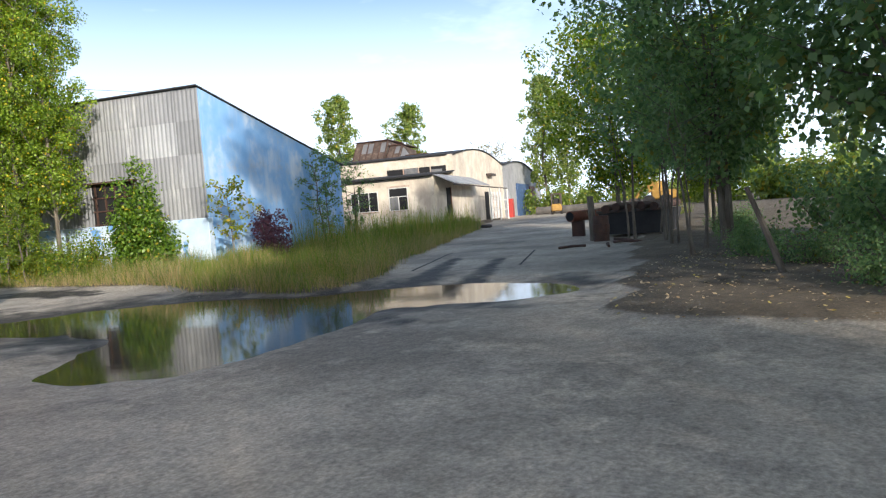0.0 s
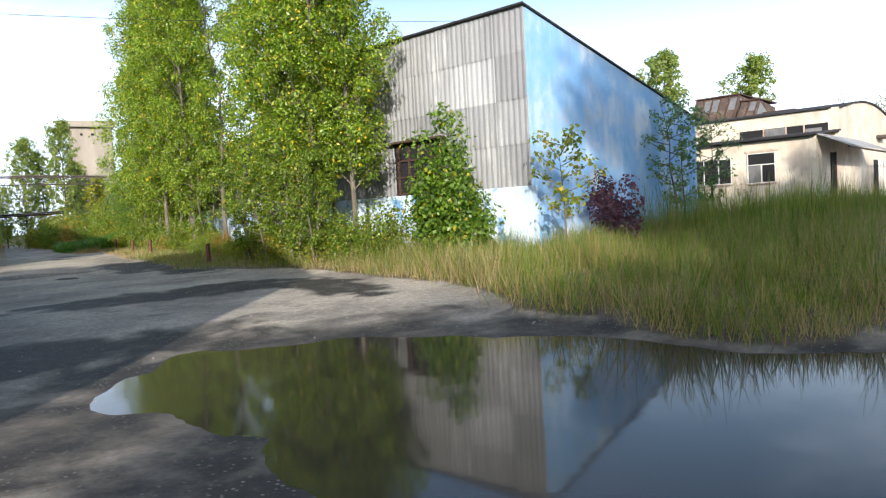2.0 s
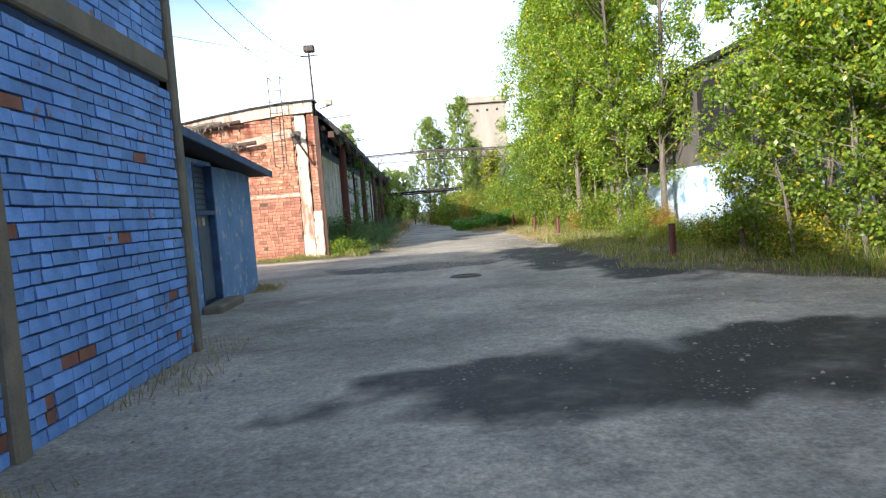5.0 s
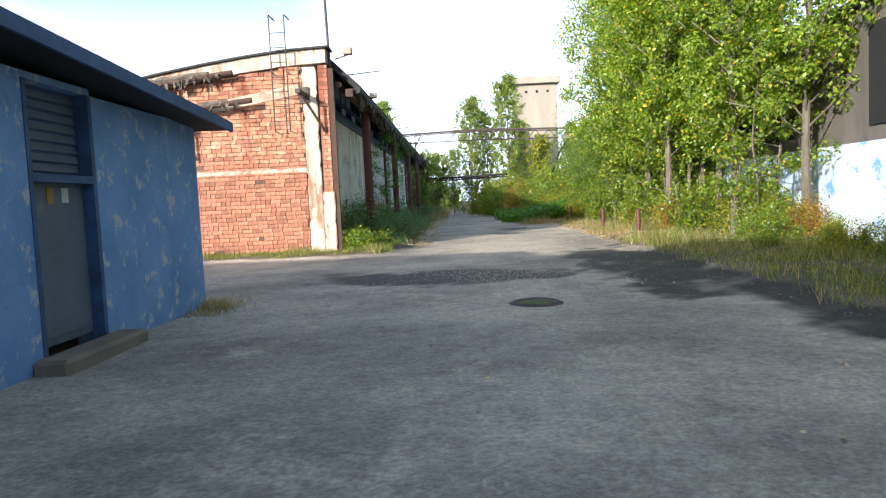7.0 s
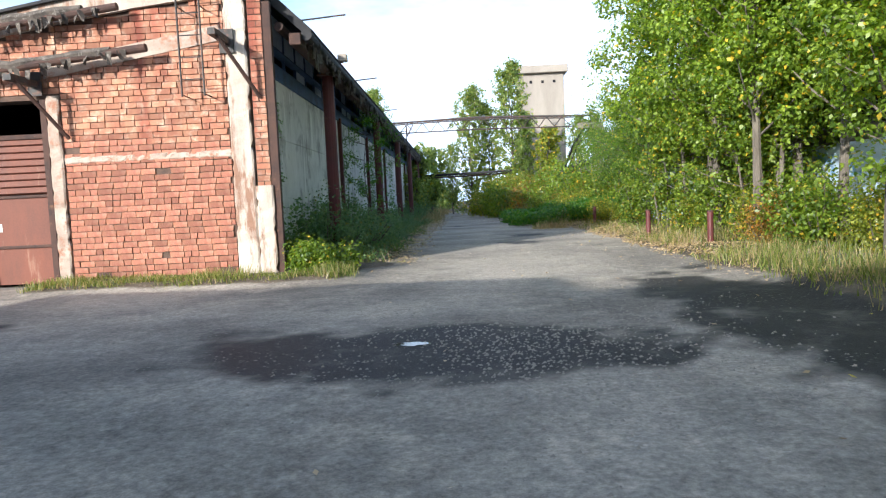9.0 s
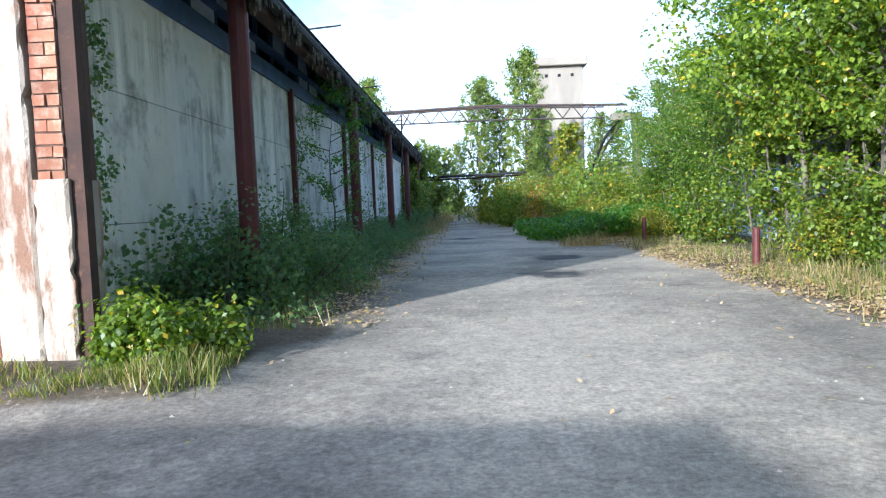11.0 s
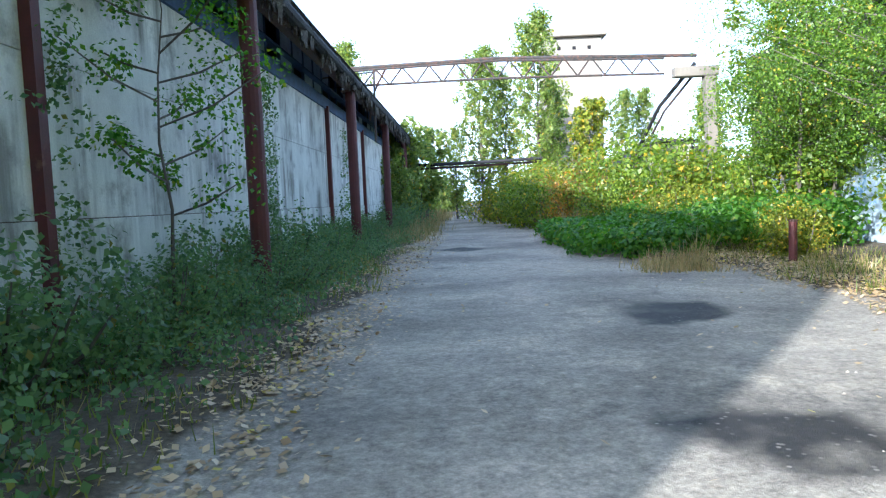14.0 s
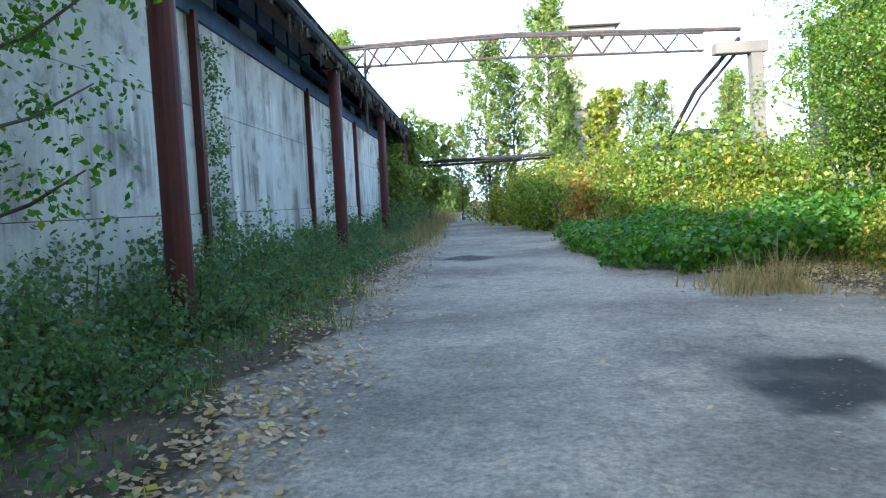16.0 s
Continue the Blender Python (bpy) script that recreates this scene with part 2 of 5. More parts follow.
M["grass_fill"] = surface("grass_fill", (0.10, 0.13, 0.03), (0.05, 0.06, 0.02), (0.16, 0.15, 0.05), 8, 60, 0.95, 0.8)
# pale blue colour stands for sky light coming through the clerestory
M["pane"] = surface("pane", (0.60, 0.69, 0.80), (0.36, 0.46, 0.60), (0.15, 0.15, 0.15), 3, 40, 0.35, 0.1, cover=(0.6, 0.7))
# dark streaked tones; on the plastered hall they stand for tree shade
M["dark_wall"] = surface("dark_wall", (0.15, 0.135, 0.12), (0.07, 0.065, 0.06), (0.30, 0.30, 0.30), 1.2, 40, 0.92, 0.5, cover=(0.6, 0.7), streak=True)
M["grey_wash"] = surface("grey_wash", (0.36, 0.365, 0.37), (0.22, 0.225, 0.235), (0.15, 0.16, 0.18), 0.6, 30, 0.9, 0.4, cover=(0.56, 0.7), patch_scale=0.9)
M["ivy_leaf"] = leaf_material("ivy_leaf", ((0.03, 0.10, 0.012), (0.12, 0.24, 0.03)), 0.45, (0.22, 0.26, 0.03), 0.06)
M["dull_grass"] = leaf_material("dull_grass", ((0.07, 0.11, 0.018), (0.21, 0.235, 0.05)), 0.4, (0.38, 0.30, 0.14), 0.25)


# ---- building tools ----
def smooth(a, b, v):
    u = min(1.0, max(0.0, (v - a) / (b - a)))
    return u * u * (3 - 2 * u)


def part(name, bm, material, parent=None, label=""):
    me = bpy.data.meshes.new(name)
    bm.to_mesh(me)
    bm.free()
    me.materials.append(M[material])
    ob = new(name, me)
    if parent is not None:
        ob.parent = parent
    if label:
        ob["label"] = label
    return ob


def thing(name, label, category, at=(0, 0, 0), group="", kind=""):
    ob = new(name)
    ob.location = at
    ob.empty_display_size = 0.2
    return tagged(ob, label, category, group, kind)


def box(bm, x0, x1, y0, y1, z0, z1, bevel=0.0):
    vs = [bm.verts.new(p) for p in ((x0, y0, z0), (x1, y0, z0), (x1, y1, z0), (x0, y1, z0), (x0, y0, z1), (x1, y0, z1), (x1, y1, z1), (x0, y1, z1))]
    fs = [bm.faces.new([vs[i] for i in f]) for f in ((3, 2, 1, 0), (4, 5, 6, 7), (0, 1, 5, 4), (1, 2, 6, 5), (2, 3, 7, 6), (3, 0, 4, 7))]
    if bevel:
        es = list({e for f in fs for e in f.edges})
        bmesh.ops.bevel(bm, geom=es, offset=bevel, segments=1, affect="EDGES")
    return bm


def boxed(*args, bevel=0.0):
    return box(bmesh.new(), *args, bevel=bevel)


def prism(bm, outline, axis, a, b):
    """A closed outline of 2D points pushed along an axis from a to b."""
    def at(p, d):
        return {"x": (d, p[0], p[1]), "y": (p[0], d, p[1]), "z": (p[0], p[1], d)}[axis]
    lo, hi = [bm.verts.new(at(p, a)) for p in outline], [bm.verts.new(at(p, b)) for p in outline]
    n = len(outline)
    bm.faces.new(lo[::-1])
    bm.faces.new(hi)
    for i in range(n):
        bm.faces.new((lo[i], lo[(i + 1) % n], hi[(i + 1) % n], hi[i]))
    bmesh.ops.recalc_face_normals(bm, faces=bm.faces[:])
    return bm


def tube(bm, pts, radii, sides=8):
    """A tapered tube along points."""
    rings = []
    pts = [Vector(p) for p in pts]
    for i, p in enumerate(pts):
        d = (pts[min(i + 1, len(pts) - 1)] - pts[max(i - 1, 0)]).normalized()
        s = d.orthogonal().normalized() if abs(d.z) > 0.9 else d.cross(Vector((0, 0, 1))).normalized()
        u = d.cross(s)
        r = radii[i] if isinstance(radii, (list, tuple)) else radii
        rings.append([bm.verts.new(p + r * (math.cos(k * 2 * math.pi / sides) * s + math.sin(k * 2 * math.pi / sides) * u)) for k in range(sides)])
    for a, b in zip(rings, rings[1:]):
        for k in range(sides):
            bm.faces.new((a[k], a[(k + 1) % sides], b[(k + 1) % sides], b[k]))
    bm.faces.new(rings[0][::-1])
    bm.faces.new(rings[-1])
    return bm


def tubed(pts, radii, sides=8):
    return tube(bmesh.new(), pts, radii, sides)


# ---- the lie of the land ----
def lumps(x, y, s, k=0.0):
    return noise.noise(Vector((x * s + k, y * s - k, 0.37 + k)))


def height(x, y):
    z = 0.03 * lumps(x, y, 0.35) + 0.012 * lumps(x, y, 1.6, 5)
    near = smooth(-40, -10, x) * (1 - smooth(60, 95, x)) * smooth(-20, 0, y) * (1 - smooth(100, 130, y))
    z *= near
    z += 0.40 * smooth(22, 50, x) * (1 - smooth(40, 60, y) * smooth(30, 12, x))
    # the basin that holds the puddle, a long hollow across the yard
    u, v = (x - 9.5) * 0.46 - (y - 15.9) * 0.888, (x - 9.5) * 0.888 + (y - 15.9) * 0.46
    rag = 0.25 * lumps(x, y, 0.6, 7) + 0.16 * lumps(x, y, 1.7, 2)
    q = (u / 5.5) ** 2 + (v / 2.6) ** 2 + rag
    z -= 0.15 * (math.exp(-(q**1.5)) if q > 0 else 1)
    q = ((x - 12.2) / 1.2) ** 2 + ((y - 11.9) / 2.2) ** 2 + rag
    z -= 0.11 * (math.exp(-(q**1.5)) if q > 0 else 1)
    q = ((x - 6.9) / 2.5) ** 2 + ((y - 13.0) / 1.7) ** 2 + rag
    z -= 0.12 * (math.exp(-(q**1.5)) if q > 0 else 1)
    # verges a little proud of the asphalt
    z += 0.10 * verge(x, y)
    return z


def drive_edge(x):
    """Where the meadow ends at the drive that leads to the whitewashed workshop."""
    return max(15.5, 15.0 + 0.62 * (x - 13.1)) if x < 17.5 else 17.73 + 0.43 * (x - 17.5)


def verge(x, y):
    """1 where soil and growth cover the ground, 0 on the paving."""
    w = 0.5 * lumps(x, y, 0.7, 3) + 0.25 * lumps(x, y, 2.1, 9)
    left = smooth(-0.4, 0.4, (5.05 + 0.9 * w) - x) * smooth(-0.4, 0.3, y - 44.6 - w) * smooth(2.4, 2.9, x)
    front = smooth(-0.3, 0.3, y - 42.9 - 0.5 * w) * smooth(-0.9, -0.3, x) * smooth(5.0, 4.3, x) * smooth(45, 44.5, y)
    edge = 10.35 + 0.6 * w
    edge -= 2.1 * smooth(57.5, 61, y) * (1 - smooth(66, 74, y)) - 0.3 * smooth(44, 50, y)
    edge += 2.1 * smooth(33, 28, y) - 1.6 * smooth(22, 18, y) * smooth(0, 30, y)
    right = smooth(-0.35, 0.35, x - edge) * smooth(-0.4, 0.4, y - drive_edge(x) - 0.7 * w)
    south = smooth(-0.5, 0.5, (8.2 + 0.28 * (x - 9) + 0.9 * w) - y) * smooth(8.6, 9.8, x)
    far = smooth(80, 90, y) * smooth(7.2, 8.2, x)
    out = smooth(95, 110, y)
    return max(left, front, right, south, far, out)


STAINS = ((9.9, 27.2, 1.5, 0.7), (7.6, 25.9, 1.5, 0.7), (11.2, 24.2, 0.7, 2.0), (9.7, 38.4, 1.3, 3.6), (6.3, 37.9, 1.9, 1.0), (5.3, 37.4, 0.9, 0.5), (8.5, 53.9, 0.58, 0.6), (7.8, 50.2, 0.6, 0.45), (6.3, 64.3, 0.5, 0.8), (8.4, 26.1, 2.0, 0.8), (6.0, 20.8, 1.6, 1.2), (1.0, 39.6, 0.7, 0.35), (10.4, 34.0, 0.8, 2.2))


def damp(x, y):
    """1 on the dark wet stains left by standing water."""
    w = 0.7 * lumps(x, y, 0.9, 21) + 0.5 * lumps(x, y, 2.6, 13)
    d = 0.0
    for cx, cy, rx, ry in STAINS:
        q = math.hypot((x - cx) / rx, (y - cy) / ry) + w
        d = max(d, 1.15 * smooth(1.35, 0.75, q))
    for ax, ay, bx, by in ((12.2, 13.5, 18.7, 16.3), (13.0, 12.5, 18.2, 14.6)):
        k = min(1.0, max(0.0, ((x - ax) * (bx - ax) + (y - ay) * (by - ay)) / ((bx - ax) ** 2 + (by - ay) ** 2)))
        d = max(d, 1.15 * smooth(1.3, 0.5, math.hypot(x - ax - k * (bx - ax), y - ay - k * (by - ay)) / (0.42 - 0.2 * k) + 0.5 * w))
    u, v = (x - 9.5) * 0.46 - (y - 15.9) * 0.888, (x - 9.5) * 0.888 + (y - 15.9) * 0.46
    return max(d, smooth(1.25, 0.85, math.hypot(u / 6.2, v / 3.3) + 0.5 * w))


def ground_mesh():
    xs = np.concatenate([np.linspace(-600, -30, 14), np.arange(-28, -4, 1.0), np.arange(-4, 20, 0.22), np.arange(20, 62, 0.8), np.linspace(66, 700, 16)])
    ys = np.concatenate([np.linspace(-500, -12, 12), np.arange(-10, 2, 1.0), np.arange(2, 72, 0.22), np.arange(72, 112, 0.8), np.linspace(118, 900, 16)])
    nx, ny = len(xs), len(ys)
    hs = np.array([[height(float(x), float(y)) for x in xs] for y in ys], dtype=np.float32)
    vg = np.array([[verge(float(x), float(y)) for x in xs] for y in ys], dtype=np.float32)
    dm = np.array([[damp(float(x), float(y)) if -2 < x < 22 and 5 < y < 75 else 0.0 for x in xs] for y in ys], dtype=np.float32)
    gx, gy = np.meshgrid(xs, ys)
    co = np.stack([gx, gy, hs], -1).astype(np.float32).reshape(-1, 3)
    i = (np.arange(ny - 1)[:, None] * nx + np.arange(nx - 1)[None, :]).ravel()
    quads = np.stack([i, i + 1, i + nx + 1, i + nx], 1).astype(np.int32)
    me = bpy.data.meshes.new("ground")
    me.vertices.add(len(co))
    me.vertices.foreach_set("co", co.ravel())
    me.loops.add(quads.size)
    me.loops.foreach_set("vertex_index", quads.ravel())
    me.polygons.add(len(quads))
    me.polygons.foreach_set("loop_start", np.arange(0, quads.size, 4, dtype=np.int32))
    me.update(calc_edges=True)
    me.polygons.foreach_set("use_smooth", np.ones(len(quads), dtype=bool))
    at = me.attributes.new("soil", "FLOAT", "POINT")
    at.data.foreach_set("value", vg.ravel())
    at = me.attributes.new("wet", "FLOAT", "POINT")
    at.data.foreach_set("value", dm.ravel())
    return me


def ground_material():
    m, nt, nd, lk, bs = nodes_of("old_asphalt")
    co = nd.new("ShaderNodeTexCoord").outputs["Object"]
    soil = nd.new("ShaderNodeAttribute")
    soil.attribute_name = "soil"
    big = noise_node(nd, lk, co, 0.33, 7.0, 0.6)
    mid = noise_node(nd, lk, co, 1.1, 8.0, 0.7)
    fine = noise_node(nd, lk, co, 26.0, 5.0, 0.75)
    grit = noise_node(nd, lk, co, 90.0, 3.0, 0.8)
    col = mix_node(nd, lk, ramp_node(nd, lk, big, 0.38, 0.6), (0.225, 0.198, 0.163), (0.44, 0.385, 0.31))
    sand = noise_node(nd, lk, co, 0.75, 9.0, 0.72)
    col = mix_node(nd, lk, ramp_node(nd, lk, sand, 0.54, 0.70), col, (0.52, 0.445, 0.345))
    wet = nd.new("ShaderNodeAttribute")
    wet.attribute_name = "wet"
    rag = nd.new("ShaderNodeMath")
    rag.operation = "MULTIPLY_ADD"
    rag.inputs[1].default_value = 1.9
    lk.new(mid, rag.inputs[0])
    lk.new(wet.outputs["Fac"], rag.inputs[2])
    frayed = nd.new("ShaderNodeMath")
    frayed.operation = "MULTIPLY_ADD"
    frayed.inputs[1].default_value = 0.5
    lk.new(fine, frayed.inputs[0])
    lk.new(rag.outputs["Value"], frayed.inputs[2])
    damp = ramp_node(nd, lk, frayed.outputs["Value"], 1.5, 2.3)
    col = mix_node(nd, lk, ramp_node(nd, lk, mid, 0.55, 0.78), col, (0.15, 0.138, 0.122))
    col = mix_node(nd, lk, damp, col, (0.030, 0.025, 0.021))
    earth = mix_node(nd, lk, ramp_node(nd, lk, mid, 0.35, 0.65), (0.075, 0.058, 0.038), (0.15, 0.115, 0.075))
    edge = nd.new("ShaderNodeMath")
    edge.operation = "ADD"
    lk.new(soil.outputs["Fac"], edge.inputs[0])
    sub = nd.new("ShaderNodeMapRange")
    sub.inputs["To Min"].default_value, sub.inputs["To Max"].default_value = -0.35, 0.35
    lk.new(mid, sub.inputs["Value"])
    lk.new(sub.outputs["Result"], edge.inputs[1])
    col = mix_node(nd, lk, ramp_node(nd, lk, edge.outputs["Value"], 0.4, 0.6), col, earth)
    # crumbled grains, pale chips and dark pits at a hand's width
    chip = nd.new("ShaderNodeTexVoronoi")
    chip.inputs["Scale"].default_value = 17.0
    lk.new(co, chip.inputs["Vector"])
    crumb = noise_node(nd, lk, co, 6.5, 6.0, 0.8)
    spread = nd.new("ShaderNodeMath")
    spread.operation = "MULTIPLY"
    lk.new(ramp_node(nd, lk, chip.outputs["Distance"], 0.26, 0.14), spread.inputs[0])
    lk.new(ramp_node(nd, lk, mid, 0.46, 0.62), spread.inputs[1])
    col = mix_node(nd, lk, spread.outputs["Value"], col, (0.33, 0.295, 0.25))
    rough_tone = nd.new("ShaderNodeHueSaturation")
    ct = ramp_node(nd, lk, crumb, 0.28, 0.72)
    ct.node.inputs["To Min"].default_value, ct.node.inputs["To Max"].default_value = 0.62, 1.32
    lk.new(ct, rough_tone.inputs["Value"])
    lk.new(col, rough_tone.inputs["Color"])
    col = rough_tone.outputs["Color"]
    hs = nd.new("ShaderNodeHueSaturation")
    g = nd.new("ShaderNodeMapRange")
    g.inputs["To Min"].default_value, g.inputs["To Max"].default_value = 0.3, 1.7
    lk.new(fine, g.inputs["Value"])
    lk.new(g.outputs["Result"], hs.inputs["Value"])
    lk.new(col, hs.inputs["Color"])
    lk.new(hs.outputs["Color"], bs.inputs["Base Color"])
    rg = nd.new("ShaderNodeMapRange")
    rg.inputs["To Min"].default_value, rg.inputs["To Max"].default_value = 0.92, 0.7
    lk.new(damp, rg.inputs["Value"])
    lk.new(rg.outputs["Result"], bs.inputs["Roughness"])
    bp = nd.new("ShaderNodeBump")
    bp.inputs["Strength"].default_value, bp.inputs["Distance"].default_value = 0.5, 0.015
    add = nd.new("ShaderNodeMath")
    add.operation = "ADD"
    lk.new(fine, add.inputs[0])
    lk.new(grit, add.inputs[1])
    lk.new(add.outputs["Value"], bp.inputs["Height"])
    lk.new(bp.outputs["Normal"], bs.inputs["Normal"])
    return m


M["ground"] = ground_material()
gm = ground_mesh()
gm.materials.append(M["ground"])
ground = tagged(new("ground", gm), "worn cracked grey asphalt yard with bare soil verges", "ground", kind="structure")


def water_material():
    m, nt, nd, lk, bs = nodes_of("puddle_water")
    bs.inputs["Base Color"].default_value = (0.045, 0.038, 0.028, 1)
    bs.inputs["Roughness"].default_value, bs.inputs["IOR"].default_value = 0.06, 1.33
    co = nd.new("ShaderNodeTexCoord").outputs["Object"]
    n = noise_node(nd, lk, co, 3.0, 2.0, 0.5)
    bp = nd.new("ShaderNodeBump")
    bp.inputs["Strength"].default_value, bp.inputs["Distance"].default_value = 0.06, 0.02
    lk.new(n, bp.inputs["Height"])
    lk.new(bp.outputs["Normal"], bs.inputs["Normal"])
    return m


M["water"] = water_material()
bm = bmesh.new()
ring = [bm.verts.new((9.8 + 7.5 * math.cos(a * math.pi / 24), 15.8 + 8.0 * math.sin(a * math.pi / 24), -0.088)) for a in range(48)]
bm.faces.new(ring)
tagged(part("water", bm, "water"), "still dark rainwater puddle lying on the asphalt", "puddle", kind="structure")


# ---- plants ----
def leaf_cloud(name, centres, spread, count, size, material, rng, droop=0.3, shape=1.5):
    """One mesh of many small folded leaves gathered round the given centres."""
    c = np.asarray(centres, dtype=np.float64)
    s = np.asarray(spread, dtype=np.float64)
    pick = rng.integers(0, len(c), count)
    off = rng.normal(size=(count, 3))
    off /= np.maximum(1.0, np.linalg.norm(off, axis=1, keepdims=True) / 1.6)
    at = c[pick] + off * (s[pick] if s.ndim else s)[:, None] if s.ndim == 1 else c[pick] + off * s
    face = off / (np.linalg.norm(off, axis=1, keepdims=True) + 1e-9) * 0.9 + rng.normal(size=(count, 3)) * 0.5 + (0, 0, 0.45)
    face /= np.linalg.norm(face, axis=1, keepdims=True)
    d = rng.normal(size=(count, 3)) - (0, 0, droop * 2)
    d -= (d * face).sum(1, keepdims=True) * face
    d /= np.linalg.norm(d, axis=1, keepdims=True) + 1e-9
    side = np.cross(d, face)
    nrm = np.cross(side, d)
    ln = size * rng.uniform(0.6, 1.3, (count, 1))
    w = ln / shape * 0.5
    quad = np.stack([at, at + d * ln * 0.45 + side * w + nrm * w * 0.25, at + d * ln, at + d * ln * 0.45 - side * w + nrm * w * 0.25], 1)
    return quads_mesh(name, quad, material)


def quads_mesh(name, quad, material):
    n = len(quad)
    me = bpy.data.meshes.new(name)
    me.vertices.add(n * 4)
    me.vertices.foreach_set("co", quad.astype(np.float32).ravel())
    me.loops.add(n * 4)
    me.loops.foreach_set("vertex_index", np.arange(n * 4, dtype=np.int32))
    me.polygons.add(n)
    me.polygons.foreach_set("loop_start", np.arange(0, n * 4, 4, dtype=np.int32))
    me.update(calc_edges=True)
    me.materials.append(M[material])
    return me


def tree(name, h, crown_r, base, leaves, size, material, label, seed, slim=True, stems=1, lean=0.0, clumps=70, trunk_r=None, at=(0, 0, 0), tuft=1.0):
    """A tapered trunk with limbs and a crown of many leaves held in clumps with gaps."""
    rng = np.random.default_rng(seed)
    root = thing(name, label, "tree", at)
    wood = bmesh.new()
    limbs = bmesh.new()
    cent, spr = [], []
    for s in range(stems):
        a0 = rng.uniform(0, 6.28)
        off = (0 if stems == 1 else 0.25) * np.array((math.cos(a0), math.sin(a0)))
        hh = h * (1.0 if s == 0 else rng.uniform(0.7, 0.95))
        r0 = (trunk_r or h * 0.014) * (1.0 if s == 0 else 0.75)
        n = 7
        line = []
        wob = rng.normal(size=(n, 2)) * 0.02 * h
        for i in range(n):
            u = i / (n - 1)
            line.append((off[0] * (1 + 2 * u) + wob[i, 0] * u + lean * u * hh, off[1] * (1 + 2 * u) + wob[i, 1] * u, hh * 0.94 * u - 0.05 * (i == 0)))
        tube(wood, line, [r0 * (1.25 if i == 0 else 1 - 0.9 * i / (n - 1)) for i in range(n)], 7)
        k = max(6, clumps // stems)
        for j in range(k):
            u = base + (1 - base) * (j + rng.uniform(0, 1)) / k
            if slim:
                prof = (0.35 + 0.65 * math.sin(math.pi * min(1, (u - base) / (1 - base) * 0.85 + 0.12))) * (1 if u < 0.9 else 0.6)
            else:
                prof = math.sqrt(max(0.05, 1 - ((u - (base + 1) / 2) / ((1 - base) / 2 + 0.04)) ** 2))
            fi = u * (n - 1)
            i0 = min(n - 2, int(fi))
            p0 = Vector(line[i0]).lerp(Vector(line[i0 + 1]), fi - i0)
            ang = j * 2.4 + rng.uniform(-0.6, 0.6)
            reach = crown_r * prof * rng.uniform(0.45, 1.0)
            rise = reach * (1.1 if slim else 0.45)
            tip = p0 + Vector((math.cos(ang) * reach, math.sin(ang) * reach, rise))
            tube(limbs, [p0, p0.lerp(tip, 0.5) + Vector((0, 0, -0.06 * reach)), tip], [max(0.012, r0 * 0.35 * (1 - u)), 0.012 + r0 * 0.12 * (1 - u), 0.006], 3)
            for q in (0.55, 1.0):
                cent.append(p0.lerp(tip, q)[:])
                spr.append(crown_r * tuft * rng.uniform(0.06, 0.15) * (0.8 if q < 1 else 1))
    part("trunk", wood, "bark", root)
    part("branchwork", limbs, "bark", root)["kind"] = "stuff"
    me = leaf_cloud("crown", cent, np.array(spr), leaves, size, material, rng)
    ob = new("crown", me)
    ob.parent = root
    return root


def bush(name, w, h, leaves, size, material, label, seed, at=(0, 0, 0), category="shrub", stems=9, peak=0.35):
    rng = np.random.default_rng(seed)
    root = thing(name, label, category, at)
    wood = bmesh.new()
    cent, spr = [], []
    for j in range(stems):
        a, rr = rng.uniform(0, 6.28), w * 0.5 * math.sqrt(rng.uniform(0.05, 1))
        tip = Vector((math.cos(a) * rr, math.sin(a) * rr, h * rng.uniform(0.6, 1.0) * (1 - peak * (rr / (w * 0.5)) ** 1.4)))
        foot = Vector((tip.x * 0.25, tip.y * 0.25, -0.05))
        mid = foot.lerp(tip, 0.5) + Vector((tip.x * 0.12, tip.y * 0.12, 0))
        tube(wood, [foot, mid, tip], [0.022, 0.014, 0.005], 4)
        for q in np.linspace(0.25, 1.0, 6):
            p = foot.lerp(mid, q * 2) if q < 0.5 else mid.lerp(tip, q * 2 - 1)
            cent.append((p + Vector(rng.normal(size=3)) * w * 0.06)[:])
            spr.append(w * rng.uniform(0.06, 0.13))
    part("stemwork", wood, "bark", root)["kind"] = "stuff"
    ob = new("foliage", leaf_cloud("foliage", cent, np.array(spr), leaves, size, material, rng))
    ob.parent = root
    return root


def blades(name, spots, tall, wide, material, rng, lean=0.35):
    """Tufts of blades, one quad a blade, rooted at the spots."""
    spots = np.asarray(spots)
    n = len(spots)
    a = rng.uniform(0, 6.283, n)
    field = np.array([0.75 + 0.95 * lumps(float(p[0]), float(p[1]), 0.6, 40) + 0.6 * lumps(float(p[0]), float(p[1]), 1.9, 44) for p in spots]).clip(0.2, 1.6)
    h = tall * rng.uniform(0.25, 1.2, n) * field
    side = np.stack([np.cos(a), np.sin(a), 0 * a], 1) * (wide * rng.uniform(0.6, 1.3, n))[:, None]
    b = rng.uniform(0, 6.283, n)
    out = np.stack([np.cos(b), np.sin(b), 0 * b], 1) * (h * lean * rng.uniform(0.1, 1.0, n))[:, None]
    top = spots + out + np.stack([0 * h, 0 * h, h], 1)
    quad = np.stack([spots - side, spots + side, top + side * 0.25, top - side * 0.25], 1)
    return quads_mesh(name, quad, material)


